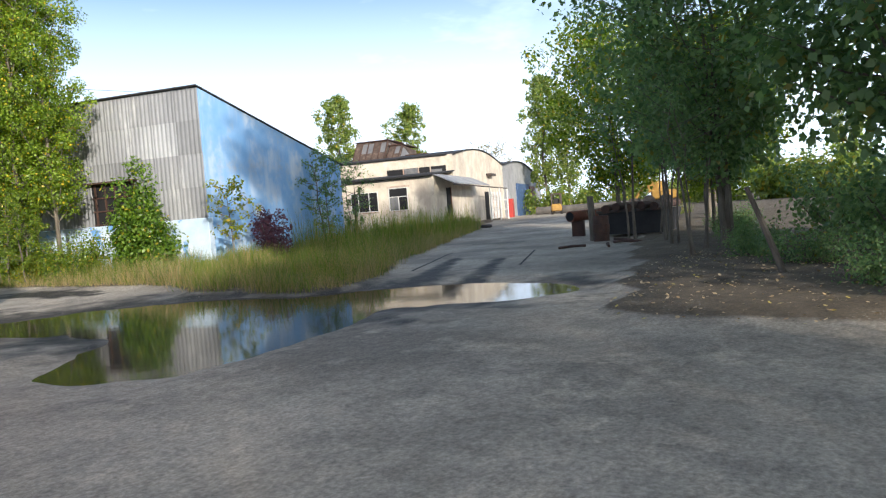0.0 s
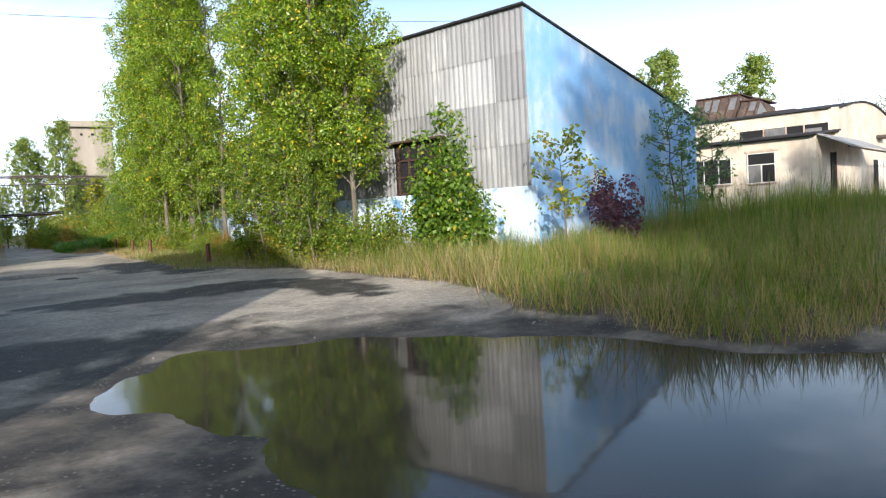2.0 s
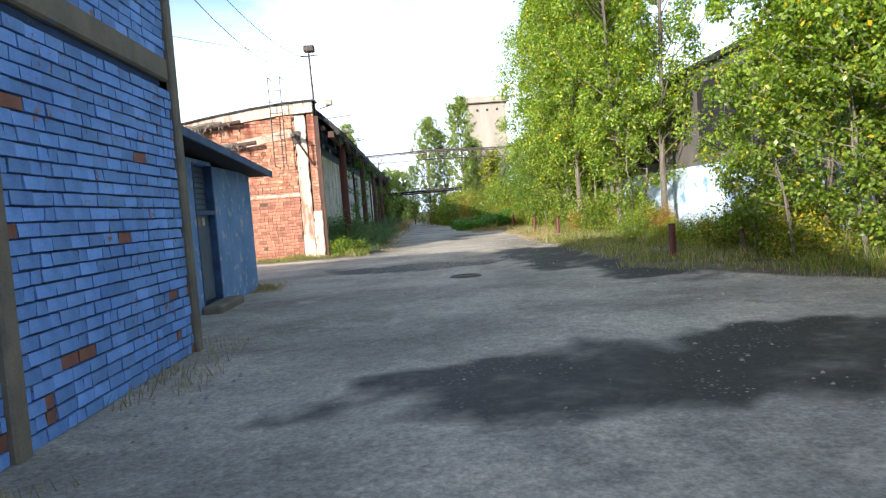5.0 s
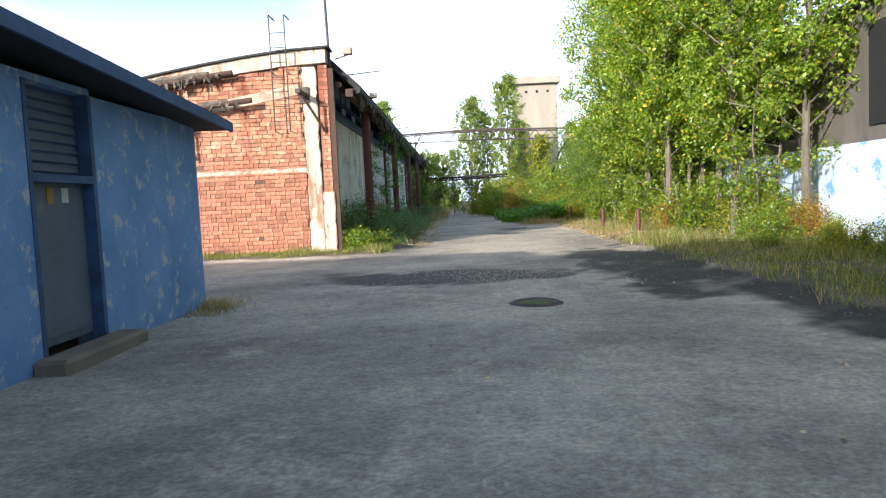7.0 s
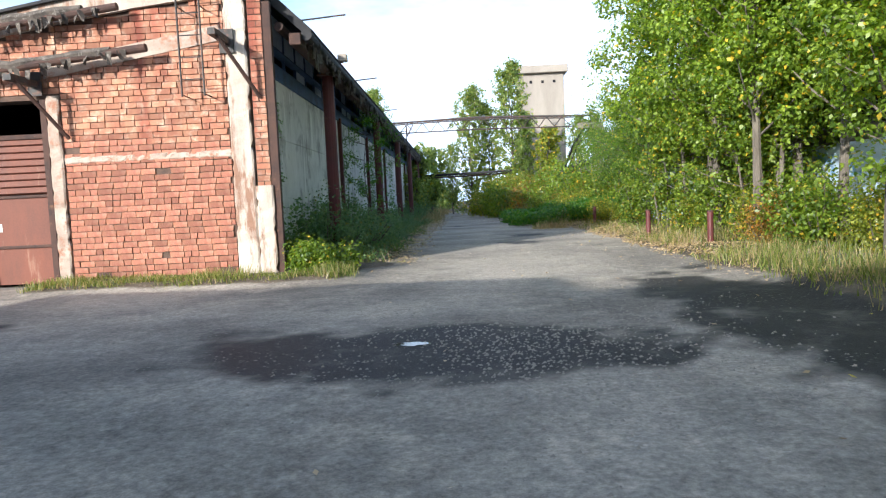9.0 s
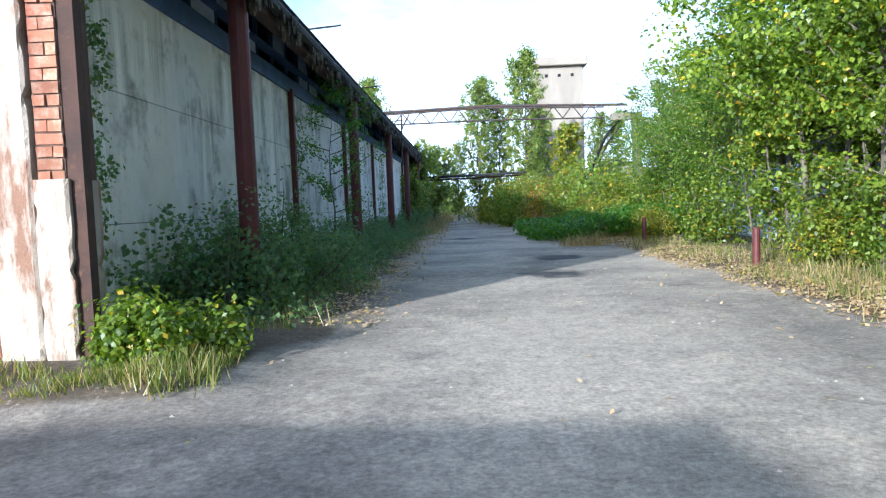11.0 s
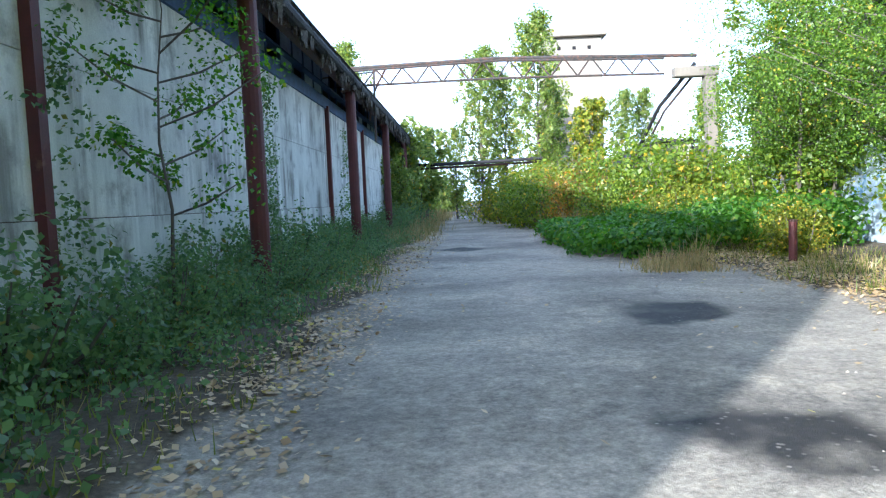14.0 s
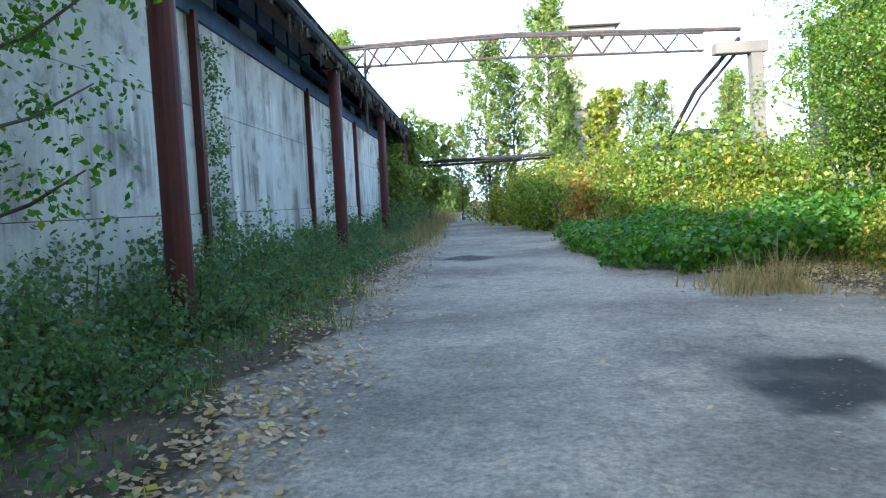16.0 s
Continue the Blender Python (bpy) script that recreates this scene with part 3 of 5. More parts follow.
def scatter(n, x0, x1, y0, y1, rng, keep):
    out = []
    while len(out) < n:
        x, y = rng.uniform(x0, x1), rng.uniform(y0, y1)
        if keep(x, y):
            out.append((x, y, height(x, y)))
    return out

# ---- red brick workshop on the road's left ----
red = thing("brick_workshop", "old red brick and concrete panel workshop with a rusty gate", "building", (3.3, 44.0, 0))
red.matrix_world = Matrix.Identity(4)


def brow(x):
    """Height of the parapet's foot, which falls away from the corner in a flat arch."""
    d = max(0.0, 2.7 - x)
    return 4.86 - 0.075 * d - 0.013 * d * d if d < 6 else 3.94 - 0.2 * (d - 6)


def ragged(x0, x1, y0, y1, z0, z1, seed, along="z"):
    """A bar of plastered concrete whose edges have crumbled unevenly."""
    r = random.Random(seed)
    bm = bmesh.new()
    a, b = (z0, z1) if along == "z" else (x0, x1)
    n = max(4, int((b - a) / 0.09))
    rings = []
    for i in range(n + 1):
        t = a + (b - a) * i / n
        j = [-r.uniform(0.008, 0.04) if r.random() < 0.22 else r.uniform(-0.003, 0.003) for _ in range(4)]
        if along == "z":
            ring = ((x0 - j[0], y1, t), (x0 - j[0], y0 + 0.02, t), (x0 + 0.03, y0 - j[2] * 0.5, t), (x1 - 0.03, y0 - j[3] * 0.5, t), (x1 + j[1], y0 + 0.02, t), (x1 + j[1], y1, t))
        else:
            ring = ((t, y1, z0 - j[0]), (t, y0 + 0.02, z0 - j[0]), (t, y0 - j[2] * 0.5, z0 + 0.03), (t, y0 - j[3] * 0.5, z1 - 0.03), (t, y0 + 0.02, z1 + j[1]), (t, y1, z1 + j[1]))
        rings.append([bm.verts.new(p) for p in ring])
    for p, q in zip(rings, rings[1:]):
        for k in range(6):
            bm.faces.new((p[k], p[(k + 1) % 6], q[(k + 1) % 6], q[k]))
    bm.faces.new(rings[0][::-1])
    bm.faces.new(rings[-1])
    bmesh.ops.recalc_face_normals(bm, faces=bm.faces[:])
    return bm


def arched(x0, x1, lift0, lift1, n=16):
    """An outline between two lines that run along the arch."""
    xs = [x0 + (x1 - x0) * i / n for i in range(n + 1)]
    return [(x, brow(x) + lift0) for x in xs] + [(x, brow(x) + lift1) for x in xs[::-1]]


bm = bmesh.new()
prism(bm, [(-0.62, -0.2), (2.55, -0.2), (2.55, brow(2.55)), (0.9, brow(0.9)), (-0.62, brow(-0.62))], "y", 44.03, 44.4)
prism(bm, [(-3.9, 3.25), (-0.62, 3.25), (-0.62, brow(-0.62)), (-2.3, brow(-2.3)), (-3.9, brow(-3.9))], "y", 44.03, 44.4)
prism(bm, [(-14.0, -0.2), (-3.9, -0.2), (-3.9, brow(-3.9)), (-14.0, brow(-14))], "y", 44.03, 44.4)
part("front_wall", bm, "mortar", red)
part("tie_band", ragged(-0.36, 2.56, 43.99, 44.2, 2.115, 2.255, 9, "x"), "band_concrete", red, "weathered pale concrete tie band")
part("upper_band", prism(bmesh.new(), [(x, 4.35 - 0.16 * (2.5 - x) - d) for d, xs in ((0.0, (2.5, 1.0, -0.6)), (0.26, (-0.6, 1.0, 2.5))) for x in xs], "y", 43.985, 44.2), "band_concrete", red, "crumbling pale plaster band")
part("parapet", prism(bmesh.new(), arched(-14.0, 3.2, -0.02, 0.33), "y", 43.93, 44.42), "white_plaster", red, "stained whitewashed parapet")
part("roof_edge", prism(bmesh.new(), arched(-14.0, 3.3, 0.33, 0.38), "y", 43.85, 44.5), "black_tar", red)
part("corner_pier", ragged(2.57, 2.94, 43.95, 44.45, -0.1, 4.75, 3), "white_plaster", red, "white painted concrete corner pier")
part("pier_skirt", ragged(2.95, 3.25, 43.94, 44.45, -0.1, 1.6, 5), "white_plaster", red)
part("door_jamb", ragged(-0.60, -0.37, 43.96, 44.4, -0.1, 3.3, 7), "band_concrete", red)
part("corner_brick_core", boxed(2.98, 3.22, 43.99, 44.45, 1.5, 4.75), "mortar", red)
part("side_wall", boxed(2.7, 2.94, 44.45, 92.0, -0.2, 3.68), "mortar", red)
part("roof_deck", prism(bmesh.new(), [(2.5, 5.02), (3.02, 5.0), (3.86, 4.22), (3.98, 4.3), (3.1, 5.16), (2.5, 5.18)], "y", 44.45, 92.0), "black_tar", red, "tarred black roof edge sloping down to ragged eaves")
part("inner_roof", prism(bmesh.new(), arched(-14.0, 2.62, 0.15, 0.3), "y", 44.45, 92.0), "black_tar", red)
# added black backing, so that the clerestory gaps read as shade
part("dark_backing", boxed(0.5, 0.6, 44.4, 91.8, -0.1, 4.9), "inside_shade", red)
part("rear_wall", boxed(-14, 3.0, 91.8, 92.1, -0.2, 3.4), "mortar", red)
part("west_wall", boxed(-14.3, -14.0, 44.03, 92.1, -0.2, 2.2), "mortar", red)
part("workshop_floor", boxed(-14, 2.7, 44.4, 91.8, -0.15, 0.02), "black_tar", red)
bm = bmesh.new()
for z, h in ((3.80, 0.14), (4.25, 0.02)):
    box(bm, 2.86, 3.05, 44.5, 92.0, z - h, z + h)
y = 44.6
while y < 92:
    box(bm, 2.88, 2.94, y, y + 0.05, 3.78, 5.0)
    y += 0.98
part("clerestory_frame", bm, "dark_blue_frame", red, "dark blue steel clerestory window frames")
rp = random.Random(12)
y = 44.65
while y < 91:
    if rp.random() < 0.72:
        # opaque panes carry the sky's brightness in their colour
        part("pane", boxed(2.9, 2.915, y + 0.01, y + 0.92, rp.choice((3.94, 4.27)), 4.27 if rp.random() < 0.3 else 4.98), "pane", red, "dirty window pane painted pale for the sky showing through")
    y += 0.98
# edge beam and gutter pipe along the eaves
part("eaves_beam", boxed(3.62, 3.82, 44.2, 92.0, 4.0, 4.2, bevel=0.01), "rust", red)
part("gutter_pipe", tubed([(3.9, 44.3, 4.18), (3.92, 60, 4.12), (3.9, 76, 4.16), (3.91, 92, 4.1)], 0.10, 10), "black_tar", red)
part("pipe_run", tubed([(3.45, 44.2, 4.32), (3.43, 60, 4.36), (3.45, 76, 4.3), (3.43, 92, 4.34)], 0.08, 8), "rust", red)
for y in (47.1, 55.75, 63.7, 71.0, 78.4, 86):
    p = thing("steel_post", "round dark red painted steel post carrying the eaves", "post", (3.72, y, 0), "posts along the workshop", "")
    part("shaft", tubed([(0, 0, -0.1), (0.0, 0, 2.4), (0, 0, 4.0)], 0.125, 14), "red_paint", p)
    part("cap_plate", boxed(-0.2, 0.2, -0.2, 0.2, 3.97, 4.0), "rust", p)
for y in (52.25, 58.15, 64.1, 70, 76, 82, 88):
    part("wall_strut", boxed(3.0, 3.1, y - 0.06, y + 0.06, -0.1, 3.72), "red_paint", red, "flat dark red steel strut")
part("corner_strut", boxed(3.22, 3.36, 44.0, 44.12, -0.1, 4.7), "rust", red, "rusty steel corner angle")
joints = (44.46, 52.25, 58.15, 64.1, 70.0, 76.0, 82.0, 88.0, 92.0)
for y0, y1 in zip(joints, joints[1:]):
    for z0, z1, push in ((-0.2, 1.196, 0.02), (1.204, 2.536, 0.0), (2.544, 3.68, 0.0)):
        part("wall_panel", boxed(2.92, 3.0 + push, y0 + 0.012, y1 - 0.012, z0, z1, bevel=0.004), "panel_concrete", red, "streaked grey concrete wall panel")

# ---- rusty gate ----
gate = thing("steel_gate", "rust red sheet steel gate with a slatted upper panel", "gate", (-2.2, 44.2, 0))
gate.matrix_world = Matrix.Identity(4)
for x0, x1 in ((-3.88, -1.87), (-1.79, -0.66)):
    leaf = part("leaf", boxed(x0, x1, 44.12, 44.18, 0.06, 1.6, bevel=0.005), "rust_door", gate, "rust brown sheet steel leaf")
    for z0, z1 in ((0.70, 0.75), (1.58, 1.63), (2.6, 2.68)):
        part("rail", boxed(x0, x1, 44.085, 44.13, z0, z1, bevel=0.006), "rust", leaf)
    for i in range(8):
        z = 1.64 + i * 0.12
        part("slat", prism(bmesh.new(), [(44.17, z), (44.11, z + 0.03), (44.13, z + 0.12), (44.18, z + 0.12)], "x", x0 + 0.03, x1 - 0.03), "rust_door", leaf)
part("mid_post", boxed(-1.87, -1.79, 44.07, 44.15, 0.04, 2.68, bevel=0.008), "rust", gate)
part("sticker", boxed(-1.72, -1.64, 44.112, 44.119, 1.0, 1.14), "white_paint", gate, "white paper notice")
part("sticker", boxed(-2.42, -2.34, 44.112, 44.119, 1.1, 1.3), "yellow_paint", gate, "yellow paper notice")
part("jamb_angle", boxed(-0.72, -0.62, 44.0, 44.1, 0.0, 3.25), "rust", gate)

# ---- blue brick hall and shed ----
blue = thing("blue_brick_hall", "tall brick hall with flaking bright blue paint", "building", (0, 0, 0))
BX, BY0, BY1 = 3.92, 15.8, 28.9
RIDGE = 22.35


def blue_top(y):
    """The pitched roof line along the side wall, highest midway."""
    return 4.28 + (28.9 - max(y, 2 * RIDGE - y)) * 0.215


part("side_wall", prism(bmesh.new(), [(BY0, -0.2), (BY1 - 0.05, -0.2), (BY1 - 0.05, blue_top(BY1)), (RIDGE, blue_top(RIDGE)), (BY0, blue_top(BY0))], "x", BX - 0.4, BX - 0.03), "blue_mortar", blue)
part("end_wall", boxed(-8.0, BX - 0.03, BY1 - 0.4, BY1 - 0.05, -0.2, 4.3), "blue_plaster", blue)
part("south_wall", boxed(-8.0, BX - 0.03, BY0 - 0.3, BY0, -0.2, blue_top(BY0)), "red_brick", blue)
part("west_wall", boxed(-8.3, -8.0, BY0 - 0.3, BY1 - 0.05, -0.2, 4.3), "blue_plaster", blue)
part("roof", prism(bmesh.new(), [(y, blue_top(y) + d) for y, d in ((BY0 - 0.5, 0), (RIDGE, 0), (BY1 + 0.12, 0), (BY1 + 0.12, 0.12), (RIDGE, 0.14), (BY0 - 0.5, 0.12))], "x", -8.4, BX + 0.1), "black_tar", blue, "dark tarred pitched roof")
for y in (16.5, 19.9, 23.3, 25.45, 28.78):
    part("column", boxed(BX - 0.2, BX + 0.035, y - 0.085, y + 0.085, -0.15, blue_top(y) - 0.02, bevel=0.02), "column_concrete", blue, "bare grey concrete column")
part("ring_beam", boxed(BX - 0.2, BX + 0.03, BY0, BY1 - 0.3, 2.88, 3.12, bevel=0.02), "column_concrete", blue, "bare grey concrete ring beam")

shed = thing("blue_shed", "low plastered shed with peeling blue paint", "building", (0, 0, 0))
SX = 3.0
bm = bmesh.new()
box(bm, SX - 0.3, SX, 28.9, 31.98, -0.2, 2.42)
box(bm, SX - 0.3, SX, 32.99, 35.5, -0.2, 2.36)
box(bm, SX - 0.3, SX, 31.98, 32.99, 2.36, 2.42)
part("front_wall", bm, "blue_plaster", shed)
part("end_wall", boxed(-4.0, SX - 0.3, 35.2, 35.5, -0.2, 2.36), "blue_plaster", shed)
part("back_wall", boxed(-4.3, -4.0, 28.9, 35.5, -0.2, 2.6), "blue_plaster", shed)
slab = prism(bmesh.new(), [(-4.5, 2.42), (3.41, 2.30), (3.41, 2.42), (-4.5, 2.56)], "y", 28.95, 35.72)
for v in slab.verts:
    v.co.z += (35.7 - v.co.y) * 0.055
part("roof", slab, "black_tar", shed, "dark overhanging tarred roof slab")
slab = boxed(3.405, 3.44, 28.95, 35.74, 2.28, 2.40)
for v in slab.verts:
    v.co.z += (35.7 - v.co.y) * 0.055
part("eaves_board", slab, "dark_blue_frame", shed)
part("doorstep", boxed(SX, SX + 0.3, 31.8, 33.2, -0.1, 0.12, bevel=0.03), "column_concrete", shed)
door = part("door", boxed(SX - 0.16, SX - 0.1, 32.03, 32.93, 0.15, 1.55, bevel=0.006), "grey_door", shed, "grey steel door with two small stickers")
part("door_panel", boxed(SX - 0.1, SX - 0.088, 32.1, 32.86, 0.22, 0.98, bevel=0.004), "grey_door", door)
part("transom", boxed(SX - 0.18, SX - 0.13, 32.03, 32.93, 1.6, 2.36), "dark_blue_frame", door, "dark boarded transom")
for i in range(8):
    part("louvre", prism(bmesh.new(), [(SX - 0.14, 1.64 + i * 0.088), (SX - 0.10, 1.64 + i * 0.088), (SX - 0.135, 1.72 + i * 0.088)], "y", 32.05, 32.91), "grey_door", door)
part("sticker", boxed(SX - 0.1, SX - 0.094, 32.36, 32.46, 1.36, 1.5), "yellow_paint", door, "yellow warning sticker")
part("sticker", boxed(SX - 0.1, SX - 0.094, 32.58, 32.68, 1.37, 1.5), "white_paint", door, "white sticker")
part("frame", boxed(SX - 0.12, SX + 0.01, 32.93, 32.99, 0.12, 2.36), "dark_blue_frame", door)
part("frame", boxed(SX - 0.12, SX + 0.01, 31.98, 32.03, 0.12, 2.36), "dark_blue_frame", door)
part("frame", boxed(SX - 0.12, SX + 0.01, 32.03, 32.93, 1.54, 1.61), "dark_blue_frame", door)

# ---- the neighbouring site, turned against the road ----
SITE_TURN = radians(16)
SITE = Matrix.Translation((17.6, 25.9, 0)) @ Matrix.Rotation(SITE_TURN, 4, "Z")

# ---- corrugated hall on the right ----
grey = thing("corrugated_hall", "hall clad in grey corrugated sheets with a blue gable", "building", (0, 0, 0))
grey.matrix_world = SITE
HALL_L, HALL_D = 11.3, 9.6


def hall_roof(x):
    return 6.46 - 0.197 * x


def corrugate(y0, y1, z0, z1):
    """One sheet with real waves, standing on the plane x = 0 and facing -x."""
    bm = bmesh.new()
    n = int((y1 - y0) / 0.045)
    rows = []
    for z, push in ((z0, -0.02), (z1, 0.0)):
        rows.append([bm.verts.new((push - 0.014 * math.sin(2 * math.pi * (i * (y1 - y0) / n) / 0.18), y0 + i * (y1 - y0) / n, z)) for i in range(n + 1)])
    for a, b, c, d in zip(rows[0], rows[0][1:], rows[1][1:], rows[1]):
        bm.faces.new((a, d, c, b))
    return bm


part("gable_wall", prism(bmesh.new(), [(0.03, -0.3), (HALL_L, -0.3), (HALL_L, hall_roof(HALL_L)), (0.03, hall_roof(0))], "y", 0, 0.3), "blue_wall", grey, "pale blue painted gable wall")
part("plinth", boxed(-0.1, 0.2, -0.02, HALL_D, -0.3, 1.85, bevel=0.02), "white_blue", grey, "flaking white and blue plinth")
# black backing puts the shade behind the sheets into its colour
part("shade_backing", boxed(0.05, 0.2, 0.3, HALL_D, 1.85, 6.4), "inside_shade", grey)
part("back_wall", boxed(0.05, HALL_L, HALL_D - 0.3, HALL_D, -0.3, 4.0), "white_blue", grey)
part("end_wall", boxed(HALL_L - 0.3, HALL_L, 0.3, HALL_D, -0.3, 4.15), "white_blue", grey)
part("roof", prism(bmesh.new(), [(-0.15, hall_roof(-0.15) + 0.02), (HALL_L + 0.35, hall_roof(HALL_L + 0.35) + 0.02), (HALL_L + 0.35, hall_roof(HALL_L + 0.35) + 0.07), (-0.15, hall_roof(-0.15) + 0.07)], "y", -0.06, HALL_D), "black_tar", grey)
part("ridge_flashing", prism(bmesh.new(), [(2.6, hall_roof(2.6) + 0.07), (HALL_L, hall_roof(HALL_L) + 0.07), (HALL_L, hall_roof(HALL_L) + 0.2), (2.6, hall_roof(2.6) + 0.3)], "y", 0.35, HALL_D), "corrugated", grey)
y = 0.0
ci = 0
while y < HALL_D - 0.5:
    for z0, z1 in ((1.85, 3.02), (2.97, 4.2), (4.15, 5.4), (5.35, 6.5)):
        if 3.2 < y + 0.5 < 4.9 and z0 < 3.4:
            if z0 > 2:
                s = part("cladding_sheet", corrugate(y, y + 1.06, 3.44, z1), "corrugated", grey)
                s.location = (-0.024, 0, 0)
            continue
        s = part("cladding_sheet", corrugate(y, y + 1.06, z0, z1), "corrugated", grey)
        s.location = (-0.02 - 0.006 * (ci % 3), 0, 0)
        ci += 1
    y += 1.0
# black panel: the shade in the window is its colour
win = part("window", boxed(-0.02, 0.05, 3.05, 5.0, 1.85, 3.44), "inside_shade", grey, "broken window in a rusty frame, inner shade painted black")
part("lintel", boxed(-0.3, 0.05, 2.9, 5.1, 3.42, 3.48), "rust", win)
for y in (3.05, 3.5, 3.95, 4.4, 4.85):
    part("mullion", boxed(-0.07, -0.02, y - 0.03, y + 0.03, 1.87, 3.42), "rust", win)
for z in (1.9, 2.4, 2.9, 3.38):
    part("bar", boxed(-0.075, -0.025, 3.05, 5.0, z - 0.025, z + 0.025), "rust", win)

# ---- long plastered wall behind the poplars ----
longwall = thing("plastered_hall", "long hall with a flaking white and blue wall behind trees", "building", (0, 0, 0))
part("wall", boxed(14.3, 14.6, 35.0, 66.0, -0.2, 2.0, bevel=0.02), "white_blue", longwall)
# the shade behind the trees is put into this wall's dark colour
part("upper_wall", boxed(14.35, 14.6, 35.0, 66.0, 2.0, 4.6), "dark_wall", longwall, "stained upper wall, darkened for the shade behind the trees")
part("roof", boxed(14.2, 20.0, 35.0, 66.0, 4.6, 4.75), "black_tar", longwall)
part("end_wall", boxed(14.6, 17.36, 35.0, 35.25, -0.2, 4.6), "white_blue", longwall)
for i in range(5):
    y = 37 + i * 6
    # black panels painted as shaded openings
    part("window", boxed(14.3, 14.37, y, y + 3.0, 2.3, 4.2), "inside_shade", longwall, "black panel painted as the shade of a window opening")

# ---- whitewashed workshop at the end of the drive ----
white = thing("whitewashed_workshop", "peeling whitewashed workshop with a barrel-arched front", "building", (0, 0, 0))
white.matrix_world = SITE
WX, WY, WU = 20.8, -2.0, 25.7


def barrel(x0, x1, foot, rise, lo=0.04, hi=0.97, n=18):
    return [(x0 + (x1 - x0) * i / n, foot + rise * math.sin(math.pi * (lo + (hi - lo) * i / n))) for i in range(n + 1)]


def pane_grid(owner, x, y0, y1, z0, z1, ys, zs, w=0.06):
    """A white frame with its bars round a pane on a wall that faces -x."""
    for a, b, c, d in [(y0 - w, y0, z0 - w, z1 + w), (y1, y1 + w, z0 - w, z1 + w), (y0, y1, z1, z1 + w), (y0, y1, z0 - w, z0)] + [(y - w / 2, y + w / 2, z0, z1) for y in ys] + [(y0, y1, z - w / 2, z + w / 2) for z in zs]:
        part("frame", boxed(x - 0.07, x - 0.02, a, b, c, d), "white_paint", owner)
    part("sill", boxed(x - 0.12, x, y0 - 0.1, y1 + 0.1, z0 - w - 0.05, z0 - w), "band_concrete", owner)


part("low_wing", boxed(WX, WU, WY + 0.3, 9.0, -0.2, 3.78, bevel=0.02), "whitewash", white)
part("low_roof", prism(bmesh.new(), [(WX - 0.4, 3.80), (WU, 4.22), (WU, 4.32), (WX - 0.4, 3.90)], "y", WY - 0.1, 9.2), "black_tar", white, "dark felt lean-to roof")
part("upper_wall", boxed(WU, WU + 0.3, WY + 0.35, 9.0, 3.6, 5.42), "whitewash", white)
part("upper_roof", prism(bmesh.new(), [(WU - 0.2, 5.44), (WU + 4.0, 5.62), (WU + 4.0, 5.70), (WU - 0.2, 5.51)], "y", WY + 0.36, 9.2), "black_tar", white)
strip = part("strip_window", boxed(WU - 0.03, WU + 0.05, WY + 0.5, 2.98, 4.2, 4.72), "inside_shade", white, "dark strip window")
for y in (-0.35, 0.55, 1.7):
    part("mullion", boxed(WU - 0.06, WU - 0.03, y - 0.04, y + 0.04, 4.2, 4.72), "band_concrete", strip)
part("strip_pane", boxed(WU - 0.05, WU - 0.032, 0.62, 1.62, 4.22, 4.70), "dirty_pane", strip, "grey dirty pane")
part("strip_pane", boxed(WU - 0.05, WU - 0.032, -1.2, -0.42, 4.22, 4.5), "dirty_pane", strip, "grey dirty pane")
part("arched_front", prism(bmesh.new(), [(WU, -0.2), (43.0, -0.2)] + barrel(WU, 43.0, 5.35, 0.9)[::-1], "y", WY, WY + 0.35), "whitewash", white)
part("barrel_roof", prism(bmesh.new(), barrel(WU + 0.1, 43.0, 5.36, 0.95) + barrel(WU + 0.1, 43.0, 5.28, 0.95)[::-1], "y", WY - 0.1, 9.0), "black_tar", white)
part("corner_wall", boxed(WX, WU, WY, WY + 0.3, -0.2, 3.8), "whitewash", white)
part("second_arched_front", prism(bmesh.new(), [(43.0, -0.2), (66.0, -0.2)] + barrel(43.0, 66.0, 4.2, 1.9, 0.22, 0.99)[::-1], "y", WY - 0.1, WY + 0.3), "grey_wash", white, "grey stained arched front")
part("second_roof", prism(bmesh.new(), barrel(43.0, 66.4, 4.24, 1.92, 0.22, 1.0) + barrel(43.0, 66.4, 4.16, 1.92, 0.22, 1.0)[::-1], "y", WY - 0.3, 9.0), "black_tar", white)
part("canopy", prism(bmesh.new(), [(WY, 3.92), (WY - 1.4, 3.24), (WY - 1.4, 3.18), (WY, 3.86)], "x", WX - 0.05, 31.0), "corrugated", white, "sagging grey sheet canopy")
part("canopy_beam", tubed([(WX, WY - 1.36, 3.13), (38.0, WY - 1.36, 3.05)], 0.05, 6), "iron", white)
for x in (31.0, 34.5, 37.8):
    part("canopy_post", tubed([(x, WY - 1.36, -0.1), (x, WY - 1.36, 3.1)], 0.055, 8), "white_paint", white)
for z in (1.25, 2.05):
    part("canopy_rail", tubed([(31.0, WY - 1.36, z), (37.8, WY - 1.36, z)], 0.035, 6), "white_paint", white)
# doorways are black panels, the indoor shade painted on
part("doorway", boxed(23.6, 24.5, WY - 0.04, WY + 0.1, 0.75, 3.05), "inside_shade", white, "doorway filled by a panel painted as indoor shade")
part("door_post", boxed(24.5, 24.62, WY - 0.08, WY + 0.02, 0.3, 3.1), "rust_door", white)
part("doorway", boxed(35.0, 36.4, WY - 0.04, WY + 0.1, 0.2, 2.85), "inside_shade", white, "doorway filled by a panel painted as indoor shade")
